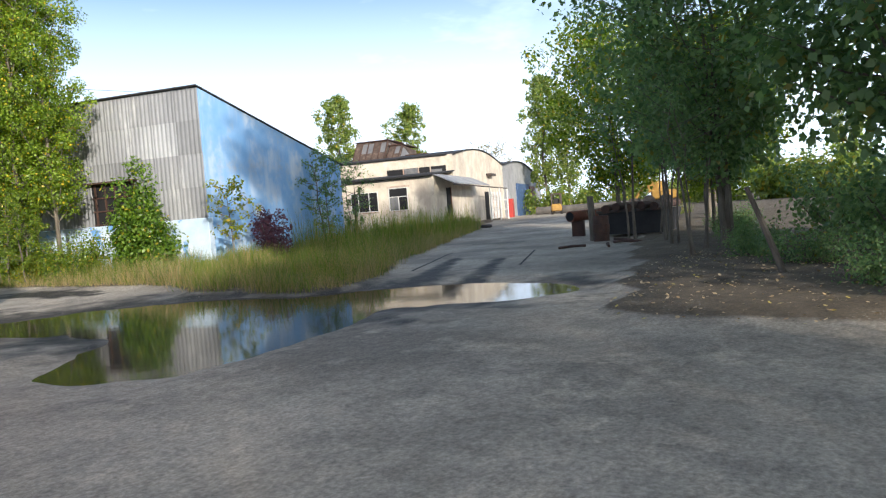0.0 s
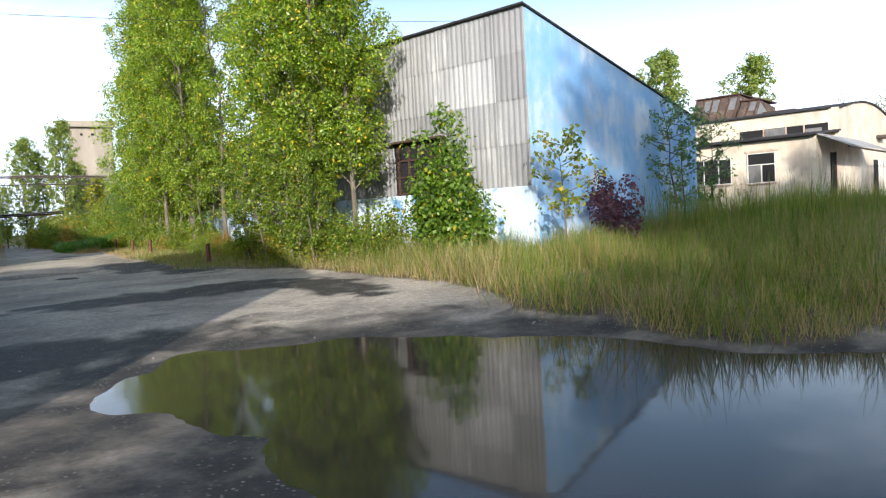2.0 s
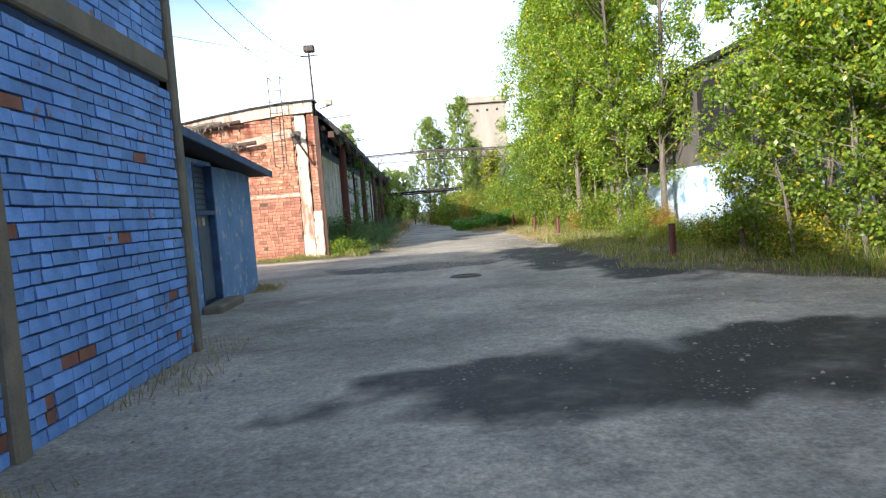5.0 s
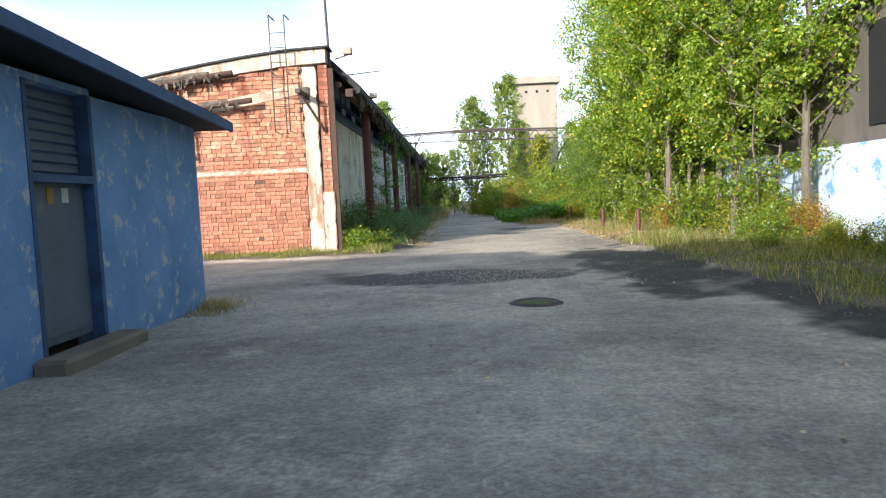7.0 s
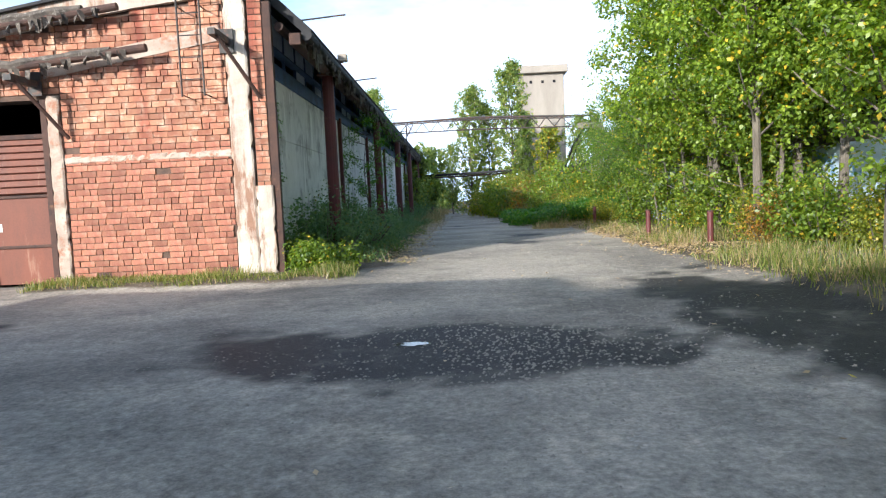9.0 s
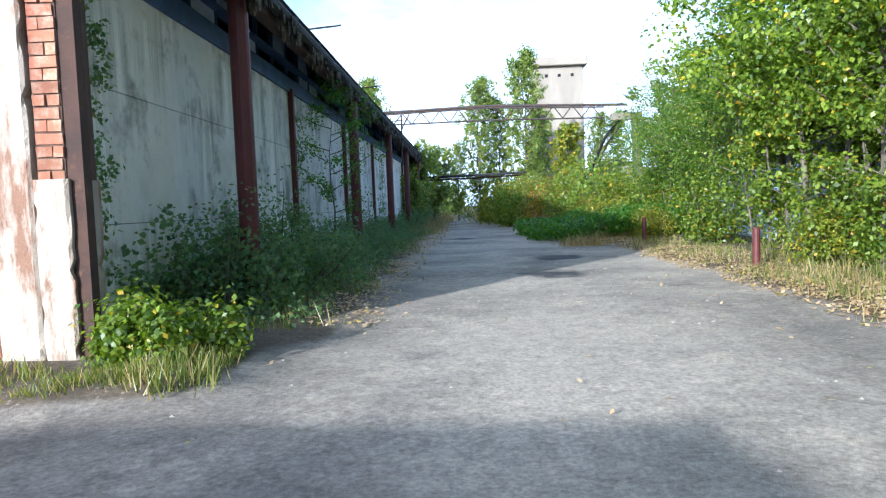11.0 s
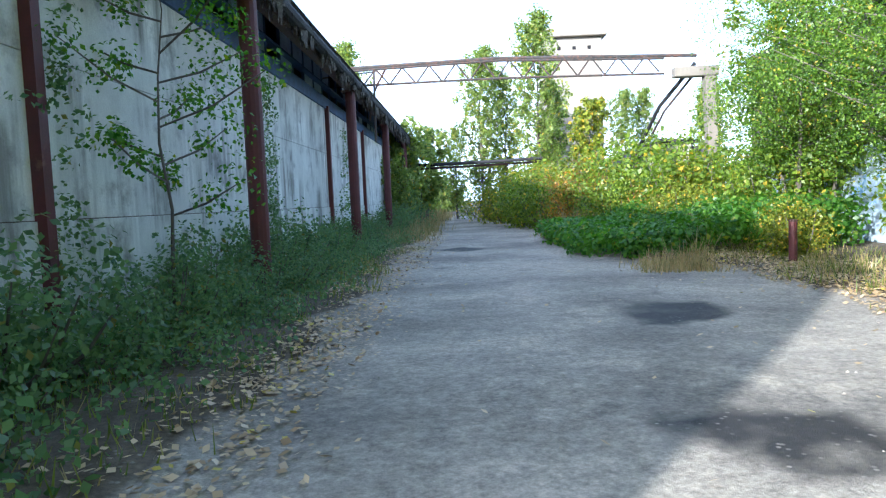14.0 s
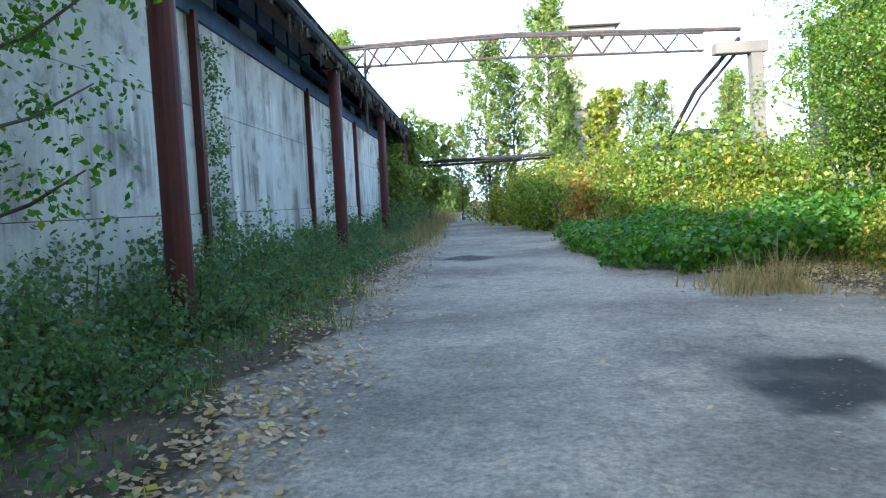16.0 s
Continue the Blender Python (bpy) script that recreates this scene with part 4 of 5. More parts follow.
part("white_door", boxed(36.6, 41.4, WY - 0.08, WY + 0.02, 0.2, 2.85), "white_paint", white, "white boarded door")
for x in (37.8, 39.0, 40.2):
    part("door_bar", boxed(x - 0.05, x + 0.05, WY - 0.12, WY - 0.08, 0.2, 2.85), "band_concrete", white)
part("blue_gate", boxed(49.0, 56.4, WY - 0.22, WY - 0.1, 0.2, 3.8), "dark_blue_frame", white, "dark blue sheet gate")
part("rusty_gate", boxed(57.2, 60.4, WY - 0.22, WY - 0.1, 0.2, 3.6), "rust_door", white, "rust brown sheet gate")
part("wall_lamp", boxed(36.0, 37.8, WY - 0.5, WY, 4.2, 4.4, bevel=0.03), "iron", white)
w = part("window", boxed(WX - 0.03, WX + 0.05, -0.18, 1.05, 1.76, 3.16), "inside_shade", white, "white framed window")
pane_grid(w, WX, -0.18, 1.05, 1.76, 3.16, (), (2.62,), 0.045)
part("mullion", boxed(WX - 0.07, WX - 0.02, 0.40, 0.46, 1.76, 2.62), "white_paint", w)
part("curtain", boxed(WX - 0.045, WX - 0.032, 0.46, 1.03, 1.78, 2.58), "dirty_pane", w, "grey curtained pane")
part("lintel", boxed(WX - 0.06, WX + 0.02, -0.35, 1.2, 3.22, 3.34, bevel=0.01), "band_concrete", w)
w = part("window", boxed(WX - 0.03, WX + 0.05, 1.9, 3.75, 1.8, 3.02), "inside_shade", white, "broad dark window")
pane_grid(w, WX, 1.9, 3.75, 1.8, 3.02, (2.5, 3.25), (), 0.045)
for y0, y1, zb, zt, n in ((4.2, 6.8, 5.6, 7.36, 6), (3.05, 4.0, 5.6, 6.9, 3), (1.1, 2.7, 5.5, 6.0, 4)):
    mon = part("roof_light", prism(bmesh.new(), [(28.2, zb), (33.0, zb), (33.0, zt - 0.25), (29.6, zt)], "y", y0, y1), "tile_roof", white, "rusty sawtooth roof light")
    for j in range(n):
        yy = y0 + (y1 - y0) * j / (n - 1)
        part("glazing_bar", tubed([(28.14, yy, zb), (29.54, yy, zt)], 0.05, 4), "rust", mon)
    for j in range(n - 1):
        if zt > 6.5 and j % 3 != 1:
            ya, yb = y0 + (y1 - y0) * (j + 0.12) / (n - 1), y0 + (y1 - y0) * (j + 0.88) / (n - 1)
            bm = bmesh.new()
            bm.faces.new([bm.verts.new((28.2 + 1.4 * k - 0.02, y, zb + (zt - zb) * k + 0.02)) for y, k in ((ya, 0.45), (yb, 0.45), (yb, 0.9), (ya, 0.9))])
            part("roof_pane", bm, "dirty_pane", mon, "dusty pane")
    bm = bmesh.new()
    bm.faces.new([bm.verts.new(p) for p in ((28.6, y0 - 0.02, zb), (32.8, y0 - 0.02, zb), (29.8, y0 - 0.02, zt - 0.15))])
    part("end_pane", bm, "dirty_pane", mon, "pale glazed end")
    part("cap", boxed(29.4, 33.1, y0 - 0.1, y1 + 0.1, zt, zt + 0.07), "rust", mon)
cab = tagged(part("red_cabinet", boxed(43.8, 44.6, WY - 0.62, WY - 0.12, 0.15, 2.2, bevel=0.02), "red_sheet"), "bright red sheet metal cabinet beside the workshop", "cabinet")
cab.matrix_world = SITE

# ---- the truss bridge carrying pipes over the road ----
truss = thing("pipe_bridge", "rusty steel lattice bridge carrying pipes across the road", "pipe bridge", (0, 0, 0))
TY = 67.0
for zc in ((5.1, 5.22, 5.06), (4.68, 4.72, 4.63)):
    part("chord", tubed([(2.6, TY, zc[0]), (7.5, TY, zc[1]), (12.3, TY, zc[2])], 0.036, 6), "iron", truss)
part("pipe", tubed([(2.4, TY + 0.25, 5.22), (7.5, TY + 0.25, 5.34), (13.3, TY + 0.25, 5.16)], 0.055, 8), "iron", truss)
for i in range(12):
    x = 2.8 + i * 0.78
    zt, zb = 5.1 + 0.12 * math.sin((x - 2.6) / 10.3 * 3.1), 4.68
    part("lattice_bar", tubed([(x, TY, zb), (x + 0.39, TY, zt)], 0.024, 4), "iron", truss)
    part("lattice_bar", tubed([(x + 0.39, TY, zt), (x + 0.78, TY, zb)], 0.024, 4), "iron", truss)
part("end_post", tubed([(3.95, TY - 0.5, 3.0), (3.98, TY - 0.5, 5.0)], 0.035, 6), "iron", truss)
part("bent_pipe", tubed([(4.3, TY - 0.4, 5.05), (4.05, TY - 0.45, 4.6), (3.85, TY - 0.5, 4.1), (3.8, TY - 0.5, 3.6)], 0.035, 6), "rust", truss)
p = thing("bridge_pillar", "pale weathered concrete pillar under the pipe bridge", "pillar", (13.55, TY, 0))
part("shaft", tubed([(0.16, 0, -0.1), (0, 0, 4.5)], 0.2, 4), "pillar_concrete", p)
part("crosshead", boxed(-1.0, 0.25, -0.18, 0.18, 4.5, 4.78, bevel=0.02), "pillar_concrete", p)
far_pipe = thing("far_pipeline", "dark wrapped pipeline crossing the road on low supports", "pipeline", (0, 0, 0))
part("pipe", tubed([(2.0, 80, 2.95), (5, 80, 3.0), (8, 80, 3.04), (10.2, 80, 3.1)], 0.08, 8), "black_tar", far_pipe)
part("pipe", tubed([(2.0, 80.3, 2.82), (6, 80.3, 2.86), (10.2, 80.3, 2.95)], 0.06, 6), "rust", far_pipe)
for x in (3.2,):
    part("support", boxed(x - 0.12, x + 0.12, 79.9, 80.3, -0.1, 2.95), "rust", far_pipe)

# ---- tower ----
tower = thing("concrete_tower", "tall pale concrete tower with a flat overhanging cap", "tower", (0, 0, 0))
part("shaft", boxed(12.7, 16.85, 98.0, 102.5, -0.2, 12.8, bevel=0.05), "pale_concrete", tower)
part("cap", boxed(12.3, 17.2, 97.5, 103, 12.8, 13.5, bevel=0.05), "pale_concrete", tower)
for x in (13.6, 14.7, 15.8):
    # black plates paint the shade in the vents
    part("vent", boxed(x, x + 0.25, 97.96, 98.02, 11.9, 12.15), "inside_shade", tower)

# pipes, ladder, brackets on the workshop front
for z, x1, y, r, lab in ((4.66, 0.9, 43.72, 0.08, "sagging wrapped pipe with torn lagging"), (3.95, 1.36, 43.66, 0.085, "rusty pipe with torn grey lagging")):
    w = thing("lagged_pipe", lab, "pipe", (0, 0, 0), "pipes on the workshop front")
    part("pipe", tubed([(-6.0, y, z - 0.62), (-2.0, y, z - 0.32), (x1, y, z)], r * 0.8, 10), "rust", w)
    bm = bmesh.new()
    pts = [(-5.5 + i * (x1 + 4.9) / 30, y + random.uniform(-0.02, 0.02), z - 0.62 + 0.62 * (i + 2) / 32 + random.uniform(-0.03, 0.02)) for i in range(31)]
    tube(bm, pts, [r * random.uniform(0.6, 1.15) for _ in pts], 7)
    part("lagging", bm, "wrap", w)
    bm = bmesh.new()
    for i in range(40):
        px = random.uniform(-2.5, x1 - 0.3)
        pz = z - 0.4 + 0.4 * (px + 2.5) / (x1 + 2.2) - r
        l = random.uniform(0.05, 0.17)
        vs = [bm.verts.new((px + a, y - 0.08 + random.uniform(-0.05, 0.1), pz + b)) for a, b in ((-0.05, 0.06), (0.05, 0.06), (0.02 + random.uniform(-0.03, 0.03), -l), (-0.02, -l * 0.8))]
        bm.faces.new(vs)
    part("torn_lagging", bm, "wrap", w)["kind"] = "stuff"
ladder = thing("roof_ladder", "rusty steel roof ladder fixed to the brick front", "ladder", (0, 0, 0))
for x in (1.9, 2.28):
    part("rail", tubed([(x, 43.68, 3.12), (x, 43.68, 6.0), (x, 44.2, 6.0)], 0.018, 6), "iron", ladder)
for i in range(7):
    part("rung", tubed([(1.9, 43.68, 3.4 + i * 0.36), (2.28, 43.68, 3.4 + i * 0.36)], 0.012, 5), "iron", ladder)
for z in (3.15, 4.6):
    for x in (1.9, 2.28):
        part("stay", tubed([(x, 43.68, z), (x, 44.1, z)], 0.012, 5), "iron", ladder)
for x0, z0, lab in ((2.62, 4.05, "rusty steel bracket on the corner pier"), (-0.72, 3.5, "rusty steel bracket beside the gate")):
    b = thing("wall_bracket", lab, "bracket", (0, 0, 0), "brackets on the workshop front")
    part("arm", boxed(x0 - 0.06, x0 + 0.06, 43.2, 44.0, z0 - 0.05, z0 + 0.05), "iron", b)
    part("brace", tubed([(x0, 43.25, z0 + 0.05), (x0 + 0.5, 43.95, z0 - 0.95)], 0.035, 5), "rust", b)
    part("plate", boxed(x0 - 0.12, x0 + 0.12, 43.9, 43.94, z0 - 0.2, z0 + 0.2), "iron", b)
mast = thing("lamp_mast", "thin steel mast with a floodlight above the roof corner", "lamp mast", (0, 0, 0))
part("pole", tubed([(3.25, 44.3, 4.4), (3.2, 44.3, 6.9)], [0.04, 0.03], 8), "iron", mast)
part("floodlight", boxed(3.05, 3.4, 44.15, 44.45, 6.85, 7.05, bevel=0.03), "iron", mast)
part("crossarm", tubed([(2.9, 44.3, 6.72), (3.5, 44.3, 6.74)], 0.02, 5), "iron", mast)
for y, z in ((49.2, 4.75), (44.2, 5.1)):
    l = thing("floodlight", "small grey floodlight on a stub arm at the eaves", "lamp", (0, 0, 0), "eaves floodlights")
    part("arm", tubed([(3.4, y, z - 0.15), (3.75, y, z - 0.05)], 0.02, 5), "iron", l)
    part("housing", boxed(3.62, 3.85, y - 0.1, y + 0.1, z - 0.05, z + 0.13, bevel=0.02), "pale_concrete", l)
for y, z in ((46, 4.95), (51, 4.6), (57, 4.55), (64, 4.5)):
    s = thing("eaves_bar", "short iron bar sticking out from the eaves", "bar", (0, 0, 0), "bars at the eaves")
    part("bar", tubed([(3.0, y, z - 0.1), (4.35, y, z)], 0.018, 5), "iron", s)
# ragged tar and moss hanging from the eaves
rng = np.random.default_rng(8)
n = 2600
yy = rng.uniform(44.4, 90, n)
base = np.stack([rng.uniform(3.78, 3.99, n), yy, 4.16 - 0.0 * yy + rng.uniform(-0.04, 0.1, n)], 1)
ln = rng.uniform(0.05, 0.26, n) * (0.5 + np.abs(np.sin(yy * 1.7)))
dn = np.stack([rng.normal(0, 0.02, n), rng.normal(0, 0.03, n), -ln], 1)
sd = np.stack([rng.normal(0, 0.02, n), rng.uniform(0.02, 0.07, n), 0 * yy], 1)
ob = new("torn_eaves_felt", quads_mesh("torn_eaves_felt", np.stack([base - sd, base + sd, base + dn + sd * 0.4, base + dn - sd * 0.4], 1), "wrap"))
ob.parent = red
ob["kind"] = "stuff"

# ---- wires ----
for k, (a, b, sag) in enumerate((((3.9, 27.0, 4.7), (3.2, 44.3, 6.7), 0.5), ((3.9, 28.9, 4.2), (3.2, 44.3, 6.75), 0.7), ((17.4, 27.5, 6.5), (-12.0, 48.0, 11.5), 0.8), ((3.2, 44.3, 6.7), (-9.0, 31.0, 8.5), 0.6))):
    pts = [Vector(a).lerp(Vector(b), i / 14) + Vector((0, 0, -sag * 4 * (i / 14) * (1 - i / 14))) for i in range(15)]
    tagged(part("overhead_wire", tubed(pts, 0.007, 4), "cable"), "thin black overhead wire between the buildings", "wire", "overhead wires")

# ---- marker stubs along the verge ----
for k, (x, y) in enumerate(((11.1, 33.8), (11.45, 46.1), (11.2, 49.7), (11.35, 57.3), (11.3, 61.8))):
    p = thing("marker_stub", "short rusty red steel stub at the verge", "post", (x, y, height(x, y)), "marker stubs along the verge")
    part("tube", tubed([(0, 0, -0.1), (0, 0, 0.62)], 0.06, 10), "red_paint", p)
    part("cap", tubed([(0, 0, 0.62), (0, 0, 0.65)], 0.066, 10), "rust", p)

# ---- manhole ----
mh = thing("manhole", "round sunken manhole with a rusty ring and weeds inside", "manhole", (7.25, 34.55, height(7.25, 34.55)))
bm = bmesh.new()
rings = [[bm.verts.new((r * math.cos(k * math.pi / 12), r * math.sin(k * math.pi / 12), z)) for k in range(24)] for r, z in ((0.20, 0.012), (0.26, 0.03), (0.33, 0.0))]
for q, p in zip(rings, rings[1:]):
    for k in range(24):
        bm.faces.new((q[k], q[(k + 1) % 24], p[(k + 1) % 24], p[k]))
part("ring", bm, "iron", mh)
bm = bmesh.new()
bm.faces.new([bm.verts.new((0.21 * math.cos(k * math.pi / 12), 0.21 * math.sin(k * math.pi / 12), 0.01)) for k in range(24)])
part("fill", bm, "grass_fill", mh, "mossy fill")

# ---- ruined annex beyond the bridge ----
ruin = thing("ruined_annex", "ruined whitewashed annex with a sagging dark roof, overgrown", "ruin", (0, 0, 0))
part("wall", prism(bmesh.new(), [(12.3, -0.1), (15.5, -0.1), (15.5, 2.7), (13.4, 3.0), (12.3, 2.2)], "y", 71.5, 71.8), "dark_wall", ruin)
for x in (11.9, 12.7, 14.0):
    part("pier", boxed(x, x + 0.42, 71.2, 71.6, -0.1, 1.9 + (x - 11.9) * 0.5, bevel=0.02), "whitewash", ruin)
part("roof", prism(bmesh.new(), [(11.8, 2.15), (13.4, 3.0), (14.6, 2.9), (14.6, 3.0), (13.4, 3.12), (11.8, 2.26)], "y", 71.1, 73.5), "black_tar", ruin)
sp = thing("sloping_pipes", "two dark pipes sloping down from the bridge head", "pipe", (0, 0, 0))
part("pipe", tubed([(13.2, 67.1, 4.9), (12.6, 68.6, 3.9), (12.35, 70.6, 2.6), (12.3, 70.9, 0.2)], 0.06, 7), "black_tar", sp)
part("pipe", tubed([(13.35, 67.1, 4.8), (12.75, 68.6, 3.75), (12.5, 70.6, 2.5)], 0.04, 6), "iron", sp)

fk = thing("forklift", "small yellow forklift parked in the sun", "forklift", (60.6, 31.0, height(60.6, 31.0)))
part("body", boxed(-0.9, 0.9, -0.48, 0.48, 0.3, 0.8, bevel=0.08), "yellow_paint", fk)
part("overhead_guard", boxed(-0.65, 0.55, -0.5, 0.5, 1.8, 1.92, bevel=0.02), "iron", fk)
for a in (-0.55, 0.45):
    for b in (-0.42, 0.42):
        part("guard_post", tubed([(a, b, 0.75), (a, b, 1.82)], 0.07, 6), "iron", fk)
        part("wheel", tubed([(a, b - 0.1, 0.28), (a, b + 0.1, 0.28)], 0.28, 14), "black_tar", fk)
for b in (-0.3, 0.3):
    part("mast_rail", tubed([(1.0, b, 0.1), (1.0, b, 1.95)], 0.05, 4), "iron", fk)
part("seat", boxed(-0.3, 0.2, -0.28, 0.28, 0.75, 1.45, bevel=0.06), "black_tar", fk)
part("counterweight", boxed(-1.15, -0.85, -0.46, 0.46, 0.3, 0.95, bevel=0.1), "yellow_paint", fk)
fk.rotation_euler = (0, 0, radians(21))
wl = tagged(part("pipe_stock", tubed([(66, 35.5, 0.75), (67, 23, 0.75)], 0.42, 12), "dark_wall"), "long dark grey concrete pipe lying beside the yard", "pipe")
bin_ = thing("steel_skip", "black steel skip loaded with rusty pipes", "skip", (0, 0, 0))
part("tub", prism(bmesh.new(), [(12.1, 0.12), (14.2, 0.12), (14.4, 0.98), (11.9, 0.94)], "x", 25.6, 27.6), "black_tar", bin_)
part("rim", boxed(25.52, 25.6, 11.86, 14.44, 0.9, 1.0, bevel=0.01), "iron", bin_)
for i, y in enumerate((12.3, 12.75, 13.2, 13.65, 14.05)):
    part("load_pipe", tubed([(25.4, y, 1.05 + 0.05 * (i % 2)), (29.0, y + 0.1, 1.1)], 0.15, 12), "rust", bin_, "rusty steel pipe")
for x, y, s, lab in ((23.9, 13.7, 0.78, "rusty brown steel drum standing beside the drive"),):
    dr = thing("oil_drum", lab, "drum", (x, y, height(x, y)))
    part("shell", tubed([(0, 0, 0), (0.0, 0, 0.36 * s), (0, 0, 0.37 * s), (0.01, 0, 0.72 * s), (0.01, 0, 0.73 * s), (0.02, 0, 1.1 * s)], [0.27, 0.26, 0.285, 0.285, 0.26, 0.25], 18), "rust", dr)
    part("lid", tubed([(0.02, 0, 1.085 * s), (0.02, 0, 1.105 * s)], 0.23, 18), "rust", dr)
for k, (x, y, a, l) in enumerate(((21.4, 12.6, 20, 1.3), (22.3, 12.3, 75, 1.0), (21.0, 13.6, 140, 0.9), (23.4, 12.8, 40, 1.5))):
    b = tagged(part("scrap_bar", tubed([(-l / 2, 0, 0.05), (0, 0.04, 0.07), (l / 2, 0, 0.05)], 0.045, 6), "rust"), "bent rusty scrap bar lying beside the drive", "scrap bar", "scrap beside the drive")
    b.matrix_basis = pose(x, y, height(x, y), 0, 0, a)
op = thing("rusty_pipe", "large orange rusty pipe lying on timber blocks", "pipe", (0, 0, 0))
part("pipe", tubed([(26.6, 15.9, 0.84), (30.4, 14.9, 0.88)], 0.21, 16), "rust_door", op)
# black disc paints the shade inside the pipe
part("bore", tubed([(26.59, 15.903, 0.84), (26.62, 15.895, 0.84)], 0.18, 16), "inside_shade", op)
for x, y in ((27.1, 15.77), (29.6, 15.11)):
    part("timber_block", boxed(x - 0.12, x + 0.12, y - 0.24, y + 0.24, height(x, y) - 0.02, 0.65, bevel=0.02), "rust", op)
post = thing("timber_post", "dark weathered timber post beside the scrap", "post", (24.2, 14.1, height(24.2, 14.1)))
part("shaft", tubed([(0, 0, -0.1), (0.03, 0.02, 0.9), (0.02, 0.05, 1.55)], [0.13, 0.12, 0.11], 7), "bark", post)
ty = thing("old_tyre", "worn black tyre lying at the drive edge", "tyre", (38.0, 26.0, height(38, 26.0)))
bm = bmesh.new()
for i in range(20):
    for j in range(8):
        a0, b0 = i * math.pi / 10, j * math.pi / 4
        bm.verts.new(((0.26 + 0.1 * math.cos(b0)) * math.cos(a0), (0.26 + 0.1 * math.cos(b0)) * math.sin(a0), 0.1 + 0.1 * math.sin(b0)))
bm.verts.ensure_lookup_table()
for i in range(20):
    for j in range(8):
        bm.faces.new([bm.verts[p] for p in (i * 8 + j, ((i + 1) % 20) * 8 + j, ((i + 1) % 20) * 8 + (j + 1) % 8, i * 8 + (j + 1) % 8)])
part("tread", bm, "black_tar", ty)
lo = thing("wheel_loader", "old yellow wheel loader behind the scrap", "loader", (60.0, 21.4, height(60.0, 21.4)))
part("body", boxed(-1.0, 1.0, -1.2, 0.4, 0.6, 1.35, bevel=0.1), "yellow_paint", lo)
part("cab", boxed(-0.7, 0.7, -0.2, 0.8, 1.2, 2.1, bevel=0.06), "yellow_paint", lo)
part("boom", tubed([(0, 0.4, 1.3), (0, 1.3, 1.7), (0, 2.0, 0.8)], 0.14, 6), "yellow_paint", lo)
part("bucket", prism(bmesh.new(), [(1.8, 0.1), (2.5, 0.1), (2.3, 0.8), (1.9, 0.8)], "x", -0.9, 0.9), "iron", lo)
for a in (-0.95, 0.95):
    for b in (-0.8, 0.6):
        part("wheel", tubed([(a - 0.15, b, 0.5), (a + 0.15, b, 0.5)], 0.5, 16), "black_tar", lo)

# ---- small standing pools ----
for cx, cy, rx, ry, sd in ((5.97, 37.95, 0.15, 0.08, 5),):
    bm = bmesh.new()
    bm.faces.new([bm.verts.new((cx + rx * (1 + 0.5 * lumps(math.cos(a), math.sin(a), 1.6, sd)) * math.cos(a), cy + ry * (1 + 0.5 * lumps(math.cos(a), math.sin(a), 1.6, sd)) * math.sin(a), height(cx, cy) + 0.006)) for a in (k * math.pi / 18 for k in range(36))])
    tagged(part("pool", bm, "water"), "small dark pool of rainwater on the asphalt", "puddle", "small pools", "structure")


# ---- open joints between the slabs of the drive ----
for ax, ay, bx, by, wd in ((15.3, 15.55, 20.9, 17.85, 0.10), (16.2, 13.0, 20.8, 14.75, 0.08), (24.6, 19.4, 25.1, 17.2, 0.16)):
    bm = bmesh.new()
    nrm = Vector((ay - by, bx - ax)).normalized() * wd
    rows = []
    for i in range(25):
        x, y = ax + (bx - ax) * i / 24, ay + (by - ay) * i / 24
        k = random.uniform(0.5, 1.1)
        rows.append([bm.verts.new((x + s * k * nrm.x, y + s * k * nrm.y, height(x, y) + 0.012)) for s in (-0.5, 0.5)])
    for p, q in zip(rows, rows[1:]):
        bm.faces.new((p[0], p[1], q[1], q[0]))
    tagged(part("slab_joint", bm, "black_tar"), "open dark joint between the drive slabs", "joint", "drive joints", "structure")

# ---- trees ----
def place(models, spots, turn=77):
    """Copies of the model trees at spots of x, y and size; each model stands at one of them itself."""
    for i, (x, y, s) in enumerate(spots):
        m = pose(x, y, height(x, y) - 0.02, 0, 0, turn * i)
        ob = models[i] if i < len(models) else copy_thing(models[i % len(models)], m)
        ob.matrix_basis = m
        ob.scale = (s, s, s)


pop = [tree("poplar", 13.5, 2.1, 0.15, 34000, 0.094, "poplar_leaf", "tall slender poplar with yellowing green leaves", 11 + k, True, 1, clumps=74, trunk_r=0.085, tuft=1.05) for k in range(3)]
place(pop, [(14.2, 29.6, 0.95), (13.2, 31.0, 0.9), (14.5, 31.7, 1.0), (12.9, 32.7, 0.92), (13.8, 33.3, 1.05), (13.4, 30.2, 1.0), (12.6, 42.2, 0.95), (13.6, 41.0, 1.05), (12.9, 44.0, 0.95), (12.2, 45.6, 1.0), (13.4, 46.4, 1.1), (12.4, 48.2, 0.98), (13.3, 50.2, 1.0), (12.9, 52.6, 0.8)])
wide = tree("leaning_poplar", 9.5, 2.9, 0.24, 42000, 0.098, "poplar_leaf", "broad poplar leaning over the road edge", 31, False, 2, clumps=84, trunk_r=0.08, tuft=1.15)
place([wide], [(12.7, 50.4, 1.0), (12.9, 46.6, 0.95)], 150)
under = [tree("young_poplar", 5.2, 1.5, 0.16, 7000, 0.10, "bush_leaf", "young poplar with pale stems and green leaves", 41 + k, False, 4, clumps=46, trunk_r=0.05) for k in range(2)]
